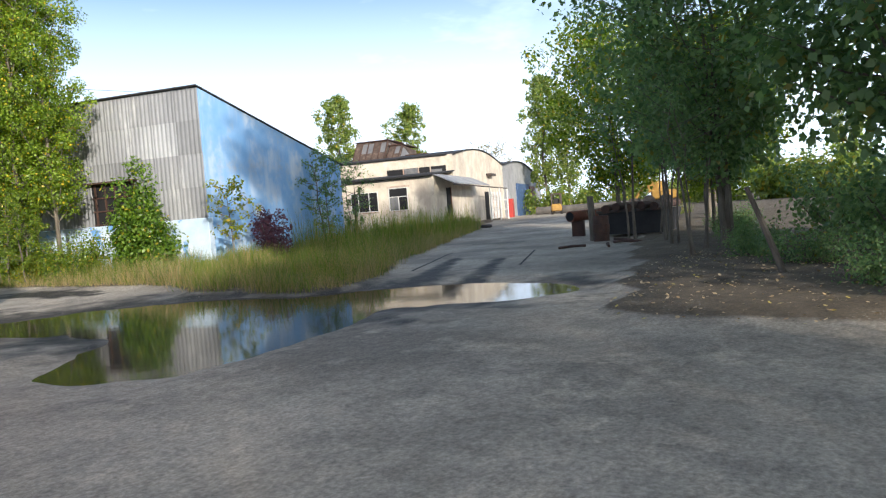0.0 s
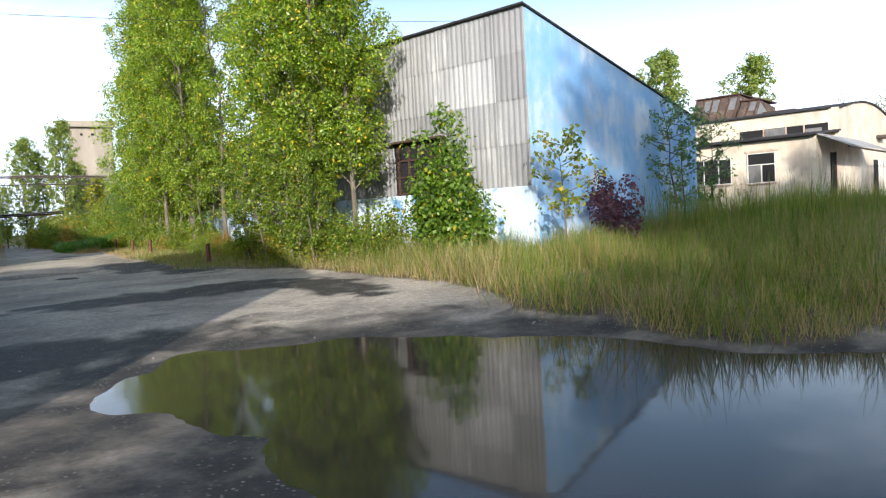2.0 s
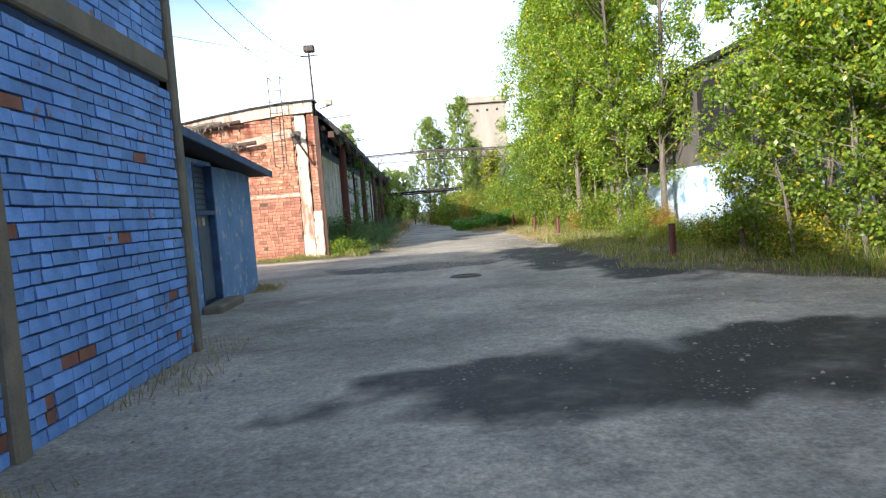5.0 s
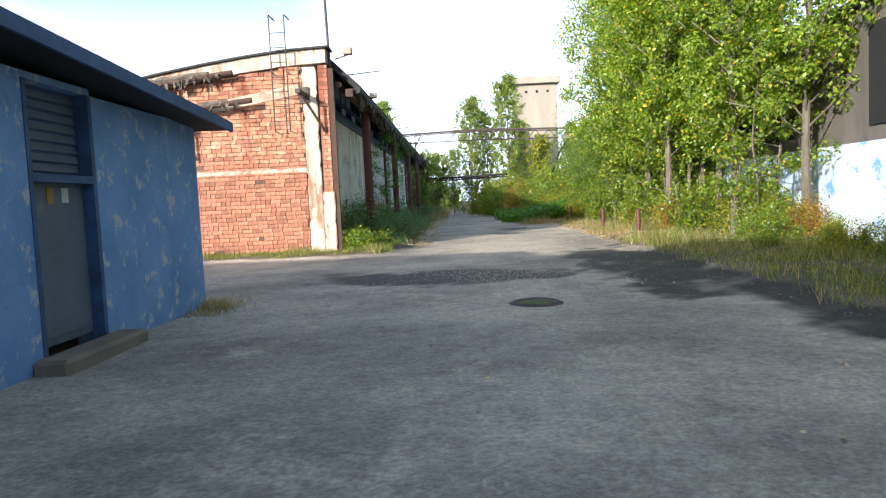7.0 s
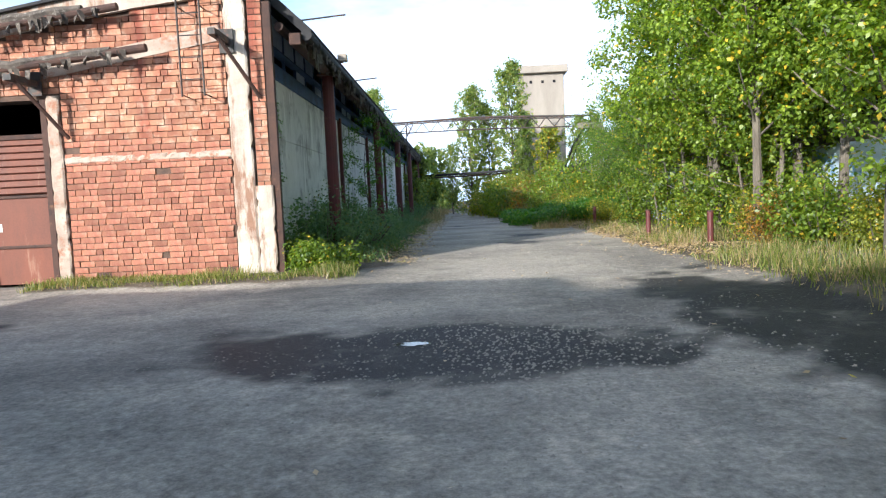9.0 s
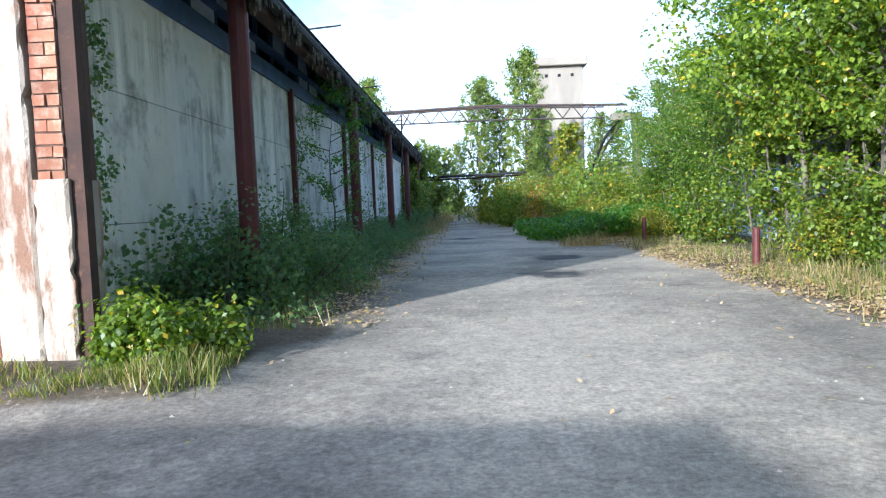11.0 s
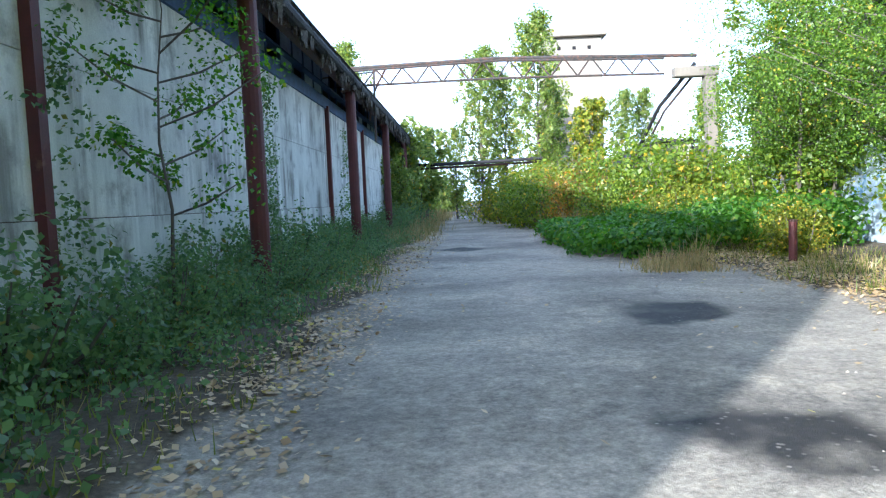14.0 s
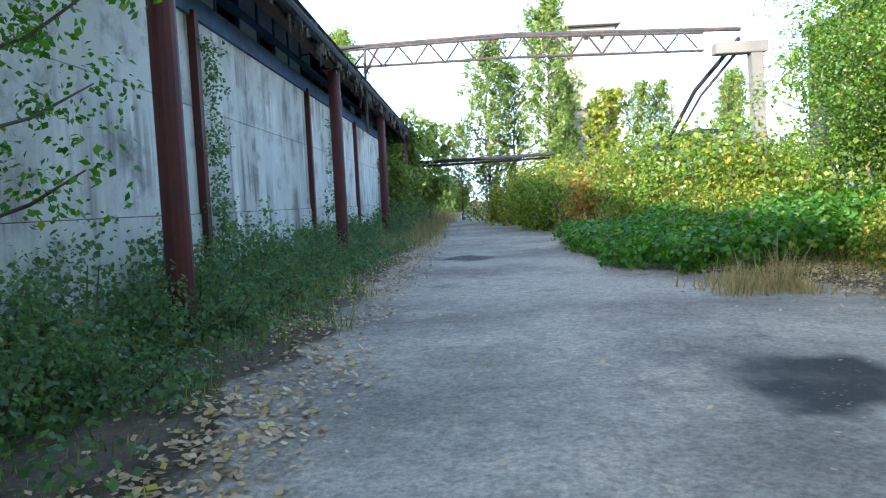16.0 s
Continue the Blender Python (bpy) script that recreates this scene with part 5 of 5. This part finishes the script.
place(under, [(12.4, 31.6, 0.7), (12.9, 41.6, 0.9), (12.7, 30.4, 0.75), (12.3, 33.2, 0.7), (12.8, 49.2, 0.85), (13.3, 46.8, 1.0), (13.4, 51.2, 1.0), (14.0, 61.2, 1.25), (14.9, 63.0, 1.35), (13.4, 31.0, 0.6), (12.6, 28.8, 0.55), (13.6, 35.0, 0.6), (13.0, 47.4, 0.9), (12.4, 52.0, 0.9)], 61)
round_tree = tree("round_tree", 5.8, 2.3, 0.32, 46000, 0.058, "shrub_leaf", "dense round green tree over the verge", 47, False, 3, clumps=70, trunk_r=0.07, tuft=1.4)
place([round_tree], [(13.1, 61.0, 0.85), (13.3, 56.6, 0.85)], 120)
# thicket behind the verge
thick = [bush("thicket_shrub", 2.4, 1.9, 4600, 0.088, "bush_leaf", "dense green shrub in the roadside thicket", 70, stems=12),
         bush("thicket_shrub", 2.2, 1.5, 5000, 0.075, "yellow_leaf", "yellow green shrub in the roadside thicket", 71, stems=12)]
place(thick, [(13.0, 48.2, 0.9), (13.0, 45.2, 0.8), (12.9, 51.0, 0.95), (13.0, 43.0, 0.75), (12.9, 46.8, 0.7), (12.5, 49.6, 0.75), (11.4, 70.2, 1.35), (13.6, 69.6, 1.4), (12.7, 55.4, 1.0), (12.0, 58.4, 0.7), (12.6, 40.8, 0.6), (11.6, 63.5, 0.9), (12.9, 61.0, 1.1), (12.8, 38.6, 0.42), (12.7, 36.2, 0.4), (13.0, 65.6, 1.0), (12.9, 34.0, 0.75), (12.6, 32.2, 0.7), (13.1, 30.0, 0.75), (12.9, 29.0, 0.6), (13.5, 27.9, 0.7), (12.6, 31.2, 0.65), (12.9, 33.2, 0.8), (12.5, 35.2, 0.5), (14.1, 28.6, 0.9), (12.4, 37.4, 0.4), (12.3, 39.6, 0.45), (12.9, 41.8, 0.8), (12.7, 44.2, 0.85), (12.8, 46.2, 0.8), (12.8, 49.4, 0.85), (13.2, 37.0, 0.4), (10.9, 68.4, 1.0), (12.4, 69.6, 1.1), (9.9, 73.6, 1.3), (11.6, 74.0, 1.7), (9.0, 76.4, 1.4), (10.4, 78.2, 1.9), (12.4, 78.4, 2.0), (8.5, 81.0, 1.6), (14.0, 70.2, 1.6), (9.6, 84.0, 2.1), (12.5, 69.0, 1.15), (11.0, 72.0, 1.3), (7.6, 85.5, 1.3), (12.0, 86.0, 2.0), (15.4, 69.0, 1.5), (16.2, 78, 2.0), (13.2, 66.1, 1.6), (13.3, 65.0, 1.5), (12.0, 70.4, 1.7)], 53)
turned = bush("autumn_shrub", 2.4, 2.0, 5200, 0.085, "autumn_leaf", "reddish brown autumn shrub on the far bank", 72, stems=14)
place([turned], [(10.6, 70.8, 1.15), (12.3, 72.6, 1.3), (9.9, 76.0, 1.2), (12.2, 66.4, 0.8), (13.2, 40.2, 0.5), (12.3, 45.0, 0.55), (12.9, 34.8, 0.5)], 67)
# far trees beyond the bridge
far = [tree("far_poplar", 11.5, 1.7, 0.12, 10500, 0.18, "far_leaf", "tall airy poplar far down the road", 91 + k, True, 1, clumps=130, trunk_r=0.12) for k in range(2)]
place(far, [(7.6, 90.0, 0.95), (10.9, 88.0, 1.08), (9.2, 92.0, 0.85), (12.3, 91.5, 0.75), (17.0, 93, 0.72), (19.0, 95, 0.75), (14.6, 94, 0.62), (5.9, 93.0, 0.55), (21.5, 90, 0.7), (0.6, 82.0, 0.85), (24, 96, 0.8)], 101)
gold = tree("golden_tree", 6.5, 1.2, 0.2, 4200, 0.2, "yellow_leaf", "small bright yellow autumn tree", 95, True, 1, clumps=40, trunk_r=0.08, at=(13.3, 84.0, 0))
edge = tree("roadside_tree", 5.0, 1.6, 0.15, 5200, 0.2, "far_leaf", "leafy tree leaning over the road end", 97, False, 2, clumps=44, trunk_r=0.08, at=(3.9, 79.5, 0))
place([edge], [(3.9, 79.5, 1.0), (4.0, 84.5, 1.05), (3.4, 75.5, 0.62)], 130)
dark = [bush("wall_shrub", 1.7, 1.0, 3000, 0.06, "dark_leaf", "dark bramble bush against the concrete wall", 78, stems=12), bush("wall_shrub", 1.9, 0.75, 3000, 0.06, "dark_leaf", "dark bramble mound against the concrete wall", 79, stems=12)]
tall_dark = bush("wall_shrub", 1.7, 2.0, 6500, 0.06, "dark_leaf", "tall dark bush against the concrete wall", 77, stems=22, peak=0.75, at=(3.55, 48.4, height(3.55, 48.4)))
place(dark, [(3.58, 46.2, 1.15), (3.75, 47.9, 1.25), (3.80, 47.2, 0.80), (3.72, 49.9, 0.80), (3.35, 50.9, 1.00), (3.88, 51.6, 0.72), (3.65, 53.0, 0.80), (4.03, 53.8, 0.64), (3.43, 54.5, 0.88), (3.88, 55.3, 0.72), (3.50, 56.6, 0.88), (3.95, 57.3, 0.64), (3.35, 58.3, 0.96), (3.80, 59.3, 0.72), (3.58, 60.8, 0.80), (3.95, 62.0, 0.60), (3.50, 63.2, 0.80), (3.72, 65.0, 0.72), (3.50, 67.4, 0.80), (3.80, 69.5, 0.72), (3.58, 71.8, 1.10), (3.80, 74.0, 1.20), (3.65, 77.0, 1.50)], 47)
corner = bush("ivy_bush", 1.15, 0.55, 6500, 0.06, "bush_leaf", "bright green ivy bush at the workshop corner", 81, at=(3.95, 43.95, height(3.95, 43.95)), stems=14)
sap = tree("wall_sapling", 4.0, 1.3, 0.30, 2900, 0.055, "ivy_leaf", "slim sapling with open feathery branches by the wall", 83, False, 1, clumps=17, trunk_r=0.023, at=(3.6, 53.3, 0))
# shrubs before the blue gable
pyr = bush("pyramid_shrub", 2.2, 4.7, 13000, 0.12, "shrub_leaf", "tall dense green shrub before the corrugated wall", 85, at=(15.45, 26.9, height(15.45, 26.9)), stems=26, peak=0.72)
thin = tree("yellow_sapling", 3.0, 1.0, 0.3, 750, 0.115, "yellow_leaf", "thin yellow green sapling before the blue gable", 86, False, 1, clumps=16, trunk_r=0.03, at=(17.2, 24.3, height(17.2, 24.3)))
purple = bush("purple_shrub", 2.0, 2.5, 2600, 0.12, "purple_leaf", "small purple leaved shrub before the blue gable", 87, at=(20.2, 25.2, height(20.2, 25.2)), stems=9)
vine = tree("scrub_tree", 3.6, 1.0, 0.2, 1900, 0.09, "dark_leaf", "sparse scrubby tree at the gable end", 88, False, 2, clumps=34, trunk_r=0.035, at=(24.6, 26.6, height(24.6, 26.6)))
vine.scale = (1.3, 1.3, 1.3)
scrub = copy_thing(vine, pose(30.2, 29.6, 0.1, 0, 0, 140))
# trees behind the whitewashed workshop
back = [tree("background_poplar", 14.0, 2.6, 0.15, 9500, 0.27, "far_leaf", "tall poplar behind the whitewashed workshop", 111 + k, True, 1, clumps=80, trunk_r=0.16) for k in range(2)]
place(back, [(59.1, 55.3, 1.06), (63.9, 49.6, 0.95), (70.8, 36.4, 1.1), (71.9, 34.2, 0.95), (66.5, 44.6, 0.5), (74, 26, 0.7), (76, 20, 0.75), (74, 15, 0.8), (70, 8, 0.8)], 67)
pale = tree("pale_tree", 9.0, 3.6, 0.3, 3600, 0.22, "pale_leaf", "pale half bare tree behind the workshop", 117, False, 3, clumps=60, trunk_r=0.12)
place([pale], [(69.5, 43.0, 0.95)])
hedge = [bush("far_hedge_shrub", 5.0, 3.2, 3800, 0.3, "far_leaf", "far green shrub at the yard end", 121, stems=14)]
place(hedge, [(74, 34, 1.0), (75, 29, 1.1), (72, 22, 1.0), (64, 17, 1.1), (60, 12, 1.2), (56, 8, 1.2), (70, 36, 1.0), (-6, 96, 1.2), (2, 104, 1.3), (18, 88, 1.2), (24, 84, 1.3), (4, 118, 1.3), (-3, 112, 1.4)], 59)
# big dark trees over the start of the drive
big = [tree("broad_tree", 9.5, 3.6, 0.22, 19000, 0.175, ("dark_leaf", "bush_leaf")[k], "large shady broadleaf tree beside the drive, southern copies unseen shade casters", 131 + k, False, 2, clumps=100, trunk_r=0.12, tuft=1.1) for k in range(2)]
# those with y below 1 are added out of view to cast shade
place(big, [(14.2, 5.6, 1.05), (28.9, 14.4, 0.92), (18.6, 8.6, 0.9), (24.6, 10.2, 0.7), (11.0, 2.0, 1.6), (34.0, 12.0, 0.8), (7.4, -0.4, 1.75), (15.5, 0.5, 1.2), (1.5, -1.5, 0.85), (37.0, 12.5, 1.0), (-6.0, -6.0, 1.0), (10.0, -5.0, 1.3)], 83)
low = [bush("shade_shrub", 2.6, 1.5, 3200, 0.10, "dark_leaf", "dusty dark shrub under the trees", 141, stems=14)]
place(low, [(11.6, 5.6, 0.45), (14.4, 6.8, 0.5), (13.0, 5.0, 0.6), (15.9, 7.8, 0.4), (17.6, 8.0, 0.4), (10.6, 5.0, 0.5), (20.4, 8.8, 0.4), (23.0, 9.4, 0.5), (27.0, 10.0, 0.6), (16.6, 4.6, 1.3), (21.5, 6.0, 1.4), (19.0, 4.0, 1.5)], 71)
slim = tree("slim_sapling", 6.0, 1.5, 0.42, 1500, 0.12, "dark_leaf", "slim bare stemmed sapling in the shade", 151, False, 2, clumps=26, trunk_r=0.05)
place([slim], [(19.9, 10.3, 0.9), (18.0, 9.3, 0.8), (23.0, 12.3, 1.0), (16.4, 8.9, 0.7), (21.6, 11.0, 0.95), (24.6, 12.0, 0.9)], 97)
br = thing("broken_limb", "pale bare broken limb leaning in the scrub", "branch", (12.4, 7.4, 0))
part("limb", tubed([(0.5, -0.5, -0.05), (0.3, -0.25, 0.8), (0.15, -0.05, 1.42)], [0.055, 0.045, 0.035], 7), "bark", br)

# ---- grass, weeds and litter ----
rng = np.random.default_rng(5)


def tufts(n, x0, x1, y0, y1, keep, per=14, r=0.12):
    out = []
    for x, y, z in scatter(n, x0, x1, y0, y1, rng, keep):
        for _ in range(per):
            out.append((x + rng.normal(0, r), y + rng.normal(0, r), z - 0.01))
    return out


def meadow(name, spots, tall, wide, material, label, lean=0.65):
    return tagged(new(name, blades(name, spots, tall, wide, material, rng, lean)), label, "grass", kind="stuff")


def in_meadow(x, y):
    a, b = math.cos(SITE_TURN) * (x - 17.6) + math.sin(SITE_TURN) * (y - 25.9), math.cos(SITE_TURN) * (y - 25.9) - math.sin(SITE_TURN) * (x - 17.6)
    return verge(x, y) > 0.6 and not (-0.2 < a < 12 and b > -0.2) and not (a > 20.4 and b > -2.2)


meadow("tall_grass", tufts(3900, 10.5, 40, 14.5, 31, in_meadow, 20, 0.16), 0.58, 0.0055, "grass", "tall green grass between yard and drive")
meadow("tall_reeds", tufts(620, 22, 38, 22.5, 30.5, in_meadow, 16, 0.16), 1.25, 0.009, "grass", "tall green reeds before the gable", 0.3)
meadow("tall_dry_grass", tufts(2800, 10.5, 36, 14.5, 29.5, lambda x, y: in_meadow(x, y) and rng.uniform() < (1.0 if verge(x, y) < 0.97 else 0.22), 14, 0.14), 0.46, 0.005, "dry_grass", "dry straw coloured grass at the yard edge")
meadow("verge_grass", tufts(1500, 10.0, 13.5, 27, 60, lambda x, y: verge(x, y) > 0.5 and (y < 44 or rng.uniform() < 0.3), 14, 0.14), 0.24, 0.007, "dull_grass", "rough grass along the verge")
meadow("verge_dry_grass", tufts(420, 9.6, 12.5, 27, 64, lambda x, y: verge(x, y) > 0.4, 12, 0.12), 0.20, 0.006, "dry_grass", "dry grass along the verge")
meadow("wall_grass", tufts(520, -0.6, 4.6, 42.9, 44.0, lambda x, y: verge(x, y) > 0.4 and lumps(x, y, 1.4, 50) > -0.25, 12, 0.07), 0.15, 0.006, "dull_grass", "green weeds along the foot of the brick wall")
meadow("strip_grass", tufts(700, 3.2, 5.3, 45, 80, lambda x, y: verge(x, y) > 0.5, 12, 0.12), 0.17, 0.006, "dull_grass", "weeds under the concrete wall")
meadow("tall_weed_clump", tufts(40, 9.4, 10.4, 57.4, 58.6, lambda x, y: True, 26, 0.2), 0.7, 0.010, "dry_grass", "tall pale grass clump at the road bend")
meadow("far_grass", tufts(1500, 1.5, 14, 66, 100, lambda x, y: verge(x, y) > 0.4, 12, 0.3), 0.5, 0.018, "dry_grass", "pale grass at the road end")
meadow("hall_weeds", tufts(80, 3.95, 4.5, 20, 29.5, lambda x, y: lumps(x, y, 0.7, 3) > 0, 8, 0.08) + tufts(60, 2.9, 3.5, 34.6, 36.0, lambda x, y: True, 14, 0.1), 0.13, 0.005, "dry_grass", "weeds along the foot of the blue walls")
ivy = scatter(1000, 8.2, 13.5, 59.0, 67.0, rng, lambda x, y: verge(x, y) > 0.35)
ob = new("ground_ivy", leaf_cloud("ground_ivy", [(x, y, z + 0.2 + 0.25 * abs(lumps(x, y, 1.3)) + rng.uniform(0, 0.55) * smooth(9.6, 12.0, x)) for x, y, z in ivy], 0.16, 42000, 0.10, "ivy_leaf", rng, 0.1, 1.3))
tagged(ob, "low green creeper spreading over the verge", "creeper", kind="stuff")
cl = [(3.02 + rng.uniform(0, 0.12), y, z) for y, z in zip(rng.uniform(45, 80, 500), np.abs(rng.normal(0, 0.38, 500)) + 0.2)]
ob = new("wall_creeper", leaf_cloud("wall_creeper", cl, 0.12, 9000, 0.09, "dark_leaf", rng, 0.3, 1.4))
tagged(ob, "dark creeper climbing the foot of the concrete wall", "creeper", kind="stuff")
cl = [(3.08 + rng.uniform(0, 0.1), yc + rng.normal(0, 0.12), z) for yc in (44.7, 52.5, 58.4, 58.6, 66.0) for z in rng.uniform(0.6, 3.4, 40)]
ob = new("strut_vine", leaf_cloud("strut_vine", cl, 0.06, 3000, 0.055, "dark_leaf", rng, 0.3, 1.4))
tagged(ob, "thin vines hanging on the steel struts", "vine", kind="stuff")


def litter(name, spots, size, material, label):
    p = np.asarray(spots)
    n = len(p)
    a = rng.uniform(0, 6.283, n)
    s = size * rng.uniform(0.5, 1.3, n)
    u = np.stack([np.cos(a), np.sin(a), rng.normal(0, 0.25, n)], 1) * s[:, None]
    v = np.stack([-np.sin(a), np.cos(a), rng.normal(0, 0.25, n)], 1) * (s * 0.7)[:, None]
    p = p + np.array((0, 0, 0.02)) + np.stack([0 * a, 0 * a, np.abs(u[:, 2]) * 0.5 + np.abs(v[:, 2]) * 0.5], 1)
    return tagged(new(name, quads_mesh(name, np.stack([p - u, p - v * 0.9, p + u, p + v], 1), material)), label, "fallen leaves", kind="stuff")


mat = scatter(1300, 3.2, 5.0, 45, 80, rng, lambda x, y: verge(x, y) > 0.6 and rng.uniform() < 0.2 + max(0, 4.9 - x) * 0.8)
ob = new("strip_creeper", leaf_cloud("strip_creeper", [(x, y, z + 0.06 + 0.16 * abs(lumps(x, y, 1.1)) * max(0.3, 4.8 - x)) for x, y, z in mat], 0.11, 30000, 0.055, "dark_leaf", rng, 0.1, 1.3))
tagged(ob, "low dark brambles and creeper under the concrete wall", "creeper", kind="stuff")
edge_l = scatter(7600, 4.3, 5.8, 45.5, 74, rng, lambda x, y: rng.uniform() < math.exp(-((x - 5.1 - 0.3 * lumps(x, y, 0.8)) / 0.36) ** 2) * (0.35 + max(0, lumps(x, y, 0.9, 4))))
edge_r = scatter(9000, 9.6, 12.2, 43, 60, rng, lambda x, y: verge(x, y) > 0.3 and lumps(x, y, 0.8, 33) > -0.2) + scatter(1500, 8.8, 17, 3, 9.5, rng, lambda x, y: verge(x, y) > 0.2)
edge_r += scatter(7000, 9.0, 12.0, 40, 60, rng, lambda x, y: 0.05 < verge(x, y) and rng.uniform() < 0.5 * math.exp(-(((x - 10.6) / 0.9) ** 2)) * (0.12 + smooth(43, 47, y)) or rng.uniform() < 0.006)
loose = scatter(520, 4.8, 10.6, 26, 72, rng, lambda x, y: rng.uniform() < 0.25 + 0.75 * smooth(40, 55, y))
litter("fallen_leaves", edge_l + edge_r, 0.029, "fallen", "dry yellow brown fallen leaves along the road edges")
litter("loose_leaves", loose, 0.026, "fallen", "single dry leaves scattered over the road")


def pebbles(name, spots, size, material, label):
    vs, fs = [], []
    for x, y, z in spots:
        s = size * random.uniform(0.4, 1.5)
        b = len(vs)
        for dx, dy, dz in ((-1, -0.7, 0), (1, -0.6, 0), (0.8, 0.8, 0), (-0.9, 0.7, 0), (0.1, 0, 0.9)):
            vs.append((x + dx * s * random.uniform(0.7, 1.2), y + dy * s * random.uniform(0.7, 1.2), z + dz * s - 0.002))
        fs += [(b, b + 1, b + 4), (b + 1, b + 2, b + 4), (b + 2, b + 3, b + 4), (b + 3, b, b + 4)]
    me = bpy.data.meshes.new(name)
    me.from_pydata(vs, [], fs)
    me.materials.append(M[material])
    return tagged(new(name, me), label, "gravel", kind="stuff")


pebbles("gravel", scatter(2600, 5.0, 9.5, 33, 42, rng, lambda x, y: rng.uniform() < math.exp(-((x - 7.0) / 1.3) ** 2 - ((y - 37.6) / 1.6) ** 2)) + scatter(900, 4.2, 11, 18, 66, rng, lambda x, y: verge(x, y) < 0.5), 0.012, "pale_concrete", "loose grey gravel scattered on the asphalt")
pebbles("rubble", scatter(70, 8.5, 12.5, 17, 33, rng, lambda x, y: True) + scatter(120, 4.0, 4.8, 20, 30, rng, lambda x, y: True), 0.018, "pale_concrete", "small bits of rubble and litter on the yard")

# ---- single bricks ----
def brick_mesh(name, size, axis, seed, material):
    """A slightly uneven brick about its own middle, its face turned to -y or +x."""
    r = random.Random(seed)
    lx, ly, lz = size
    bm = boxed(-lx / 2, lx / 2, -ly / 2, ly / 2, -lz / 2, lz / 2)
    for v in bm.verts:
        v.co += Vector((r.uniform(-0.006, 0.006), r.uniform(-0.004, 0.004), r.uniform(-0.005, 0.005)))
    if axis == "x":
        bm.transform(Matrix.Rotation(math.pi / 2, 4, "Z"))
    me = bpy.data.meshes.new(name)
    bm.to_mesh(me)
    bm.free()
    me.materials.append(M[material])
    return me


def joined(name, items, parent):
    vs, fs = [], []
    for me, at in items:
        b = len(vs)
        vs += [(v.co.x + at[0], v.co.y + at[1], v.co.z + at[2]) for v in me.vertices]
        fs += [tuple(b + i for i in p.vertices) for p in me.polygons]
    mesh = bpy.data.meshes.new(name)
    mesh.from_pydata(vs, [], fs)
    mesh.materials.append(items[0][0].materials[0])
    ob = new(name, mesh)
    ob.parent = parent
    ob["kind"] = "stuff"


L, Hc = 0.258, 0.104
stock = {}


def brick_of(length, axis, material, k):
    """The mesh of a brick cut to a length, one for all bricks alike."""
    key = (round(length, 2), axis, material, k if length > 0.2 else k % 2)
    if key not in stock:
        stock[key] = brick_mesh("brick", (key[0] - 0.015, 0.12, 0.089), axis, len(stock), material)
    return stock[key]


def course(a, b, row, r):
    """Middles and lengths of the bricks in one course from a to b, cut to fill it."""
    x = a
    step = (L, L * 0.5)[row % 2] + r.uniform(-0.03, 0.03)
    while b - x > 0.05:
        step = min(step, b - x)
        yield x + step / 2, step
        x += step
        step = L if r.random() > 0.22 else L * 0.5


def lay(near, rest, parent, names):
    for me, at in near[:300]:
        o = new("brick", me)
        o.location, o.parent = at, parent
    groups = [[], []]
    for item in near[300:] + rest:
        groups[item[0].materials[0] == M["bare_brick"]].append(item)
    for name, g in zip(names, groups):
        if g:
            joined(name, g, parent)


rb = random.Random(4)
near, rest = [], []
row, z = 0, 0.06
while z < 4.95:
    for x0, x1 in ((-0.35, 2.55), (-3.9, -0.36)):
        if x0 < -1 and z < 3.32:
            continue
        for x, ln in course(x0, x1, row, rb):
            low = 4.35 - 0.16 * (2.5 - x)
            if 2.15 < z < 2.22 or x > -0.6 and low - 0.22 < z < low - 0.04 or z > brow(x) - 0.06 or rb.random() < 0.003 + 0.04 * (z < 0.5):
                continue
            item = (brick_of(ln, "y", "red_brick", rb.randrange(4)), (x, 44.064 - rb.uniform(0, 0.006) + 0.012 * (rb.random() < 0.06), z))
            (near if z < 2.9 and x > -0.4 else rest).append(item)
    if z > 1.6 and z < 4.75:
        for x, ln in course(2.98, 3.22, row, rb):
            rest.append((brick_of(ln, "y", "red_brick", rb.randrange(4)), (x, 44.04 - rb.uniform(0, 0.012), z)))
    z += Hc
    row += 1
lay(near, rest, red, ("upper_bricks", "other_bricks"))

near, rest = [], []
row, z = 0, 0.05
posts = [BY0 - 0.09, 16.5, 19.9, 23.3, 25.45, 28.78]
while z < 7.0:
    if not 2.83 < z < 3.17:
        for y0, y1 in zip(posts, posts[1:]):
            for y, ln in course(y0 + 0.09, y1 - 0.09, row, rb):
                if z > blue_top(y) - 0.1:
                    continue
                worn = lumps(y, z, 1.1, 31) + 0.5 * lumps(y, z, 2.9, 17) - 0.22 * z
                bare = rb.random() < 0.015 + 0.26 * smooth(0.0, 0.5, worn)
                item = (brick_of(ln, "x", "bare_brick" if bare else "blue_brick", rb.randrange(4)), (BX - 0.074 + rb.uniform(0, 0.012) - (0.006 if bare else 0), y, z))
                (near if 23.3 < y < 26.6 and z < 2.8 else rest).append(item)
    z += Hc
    row += 1
lay(near, rest, blue, ("painted_bricks", "bare_bricks"))
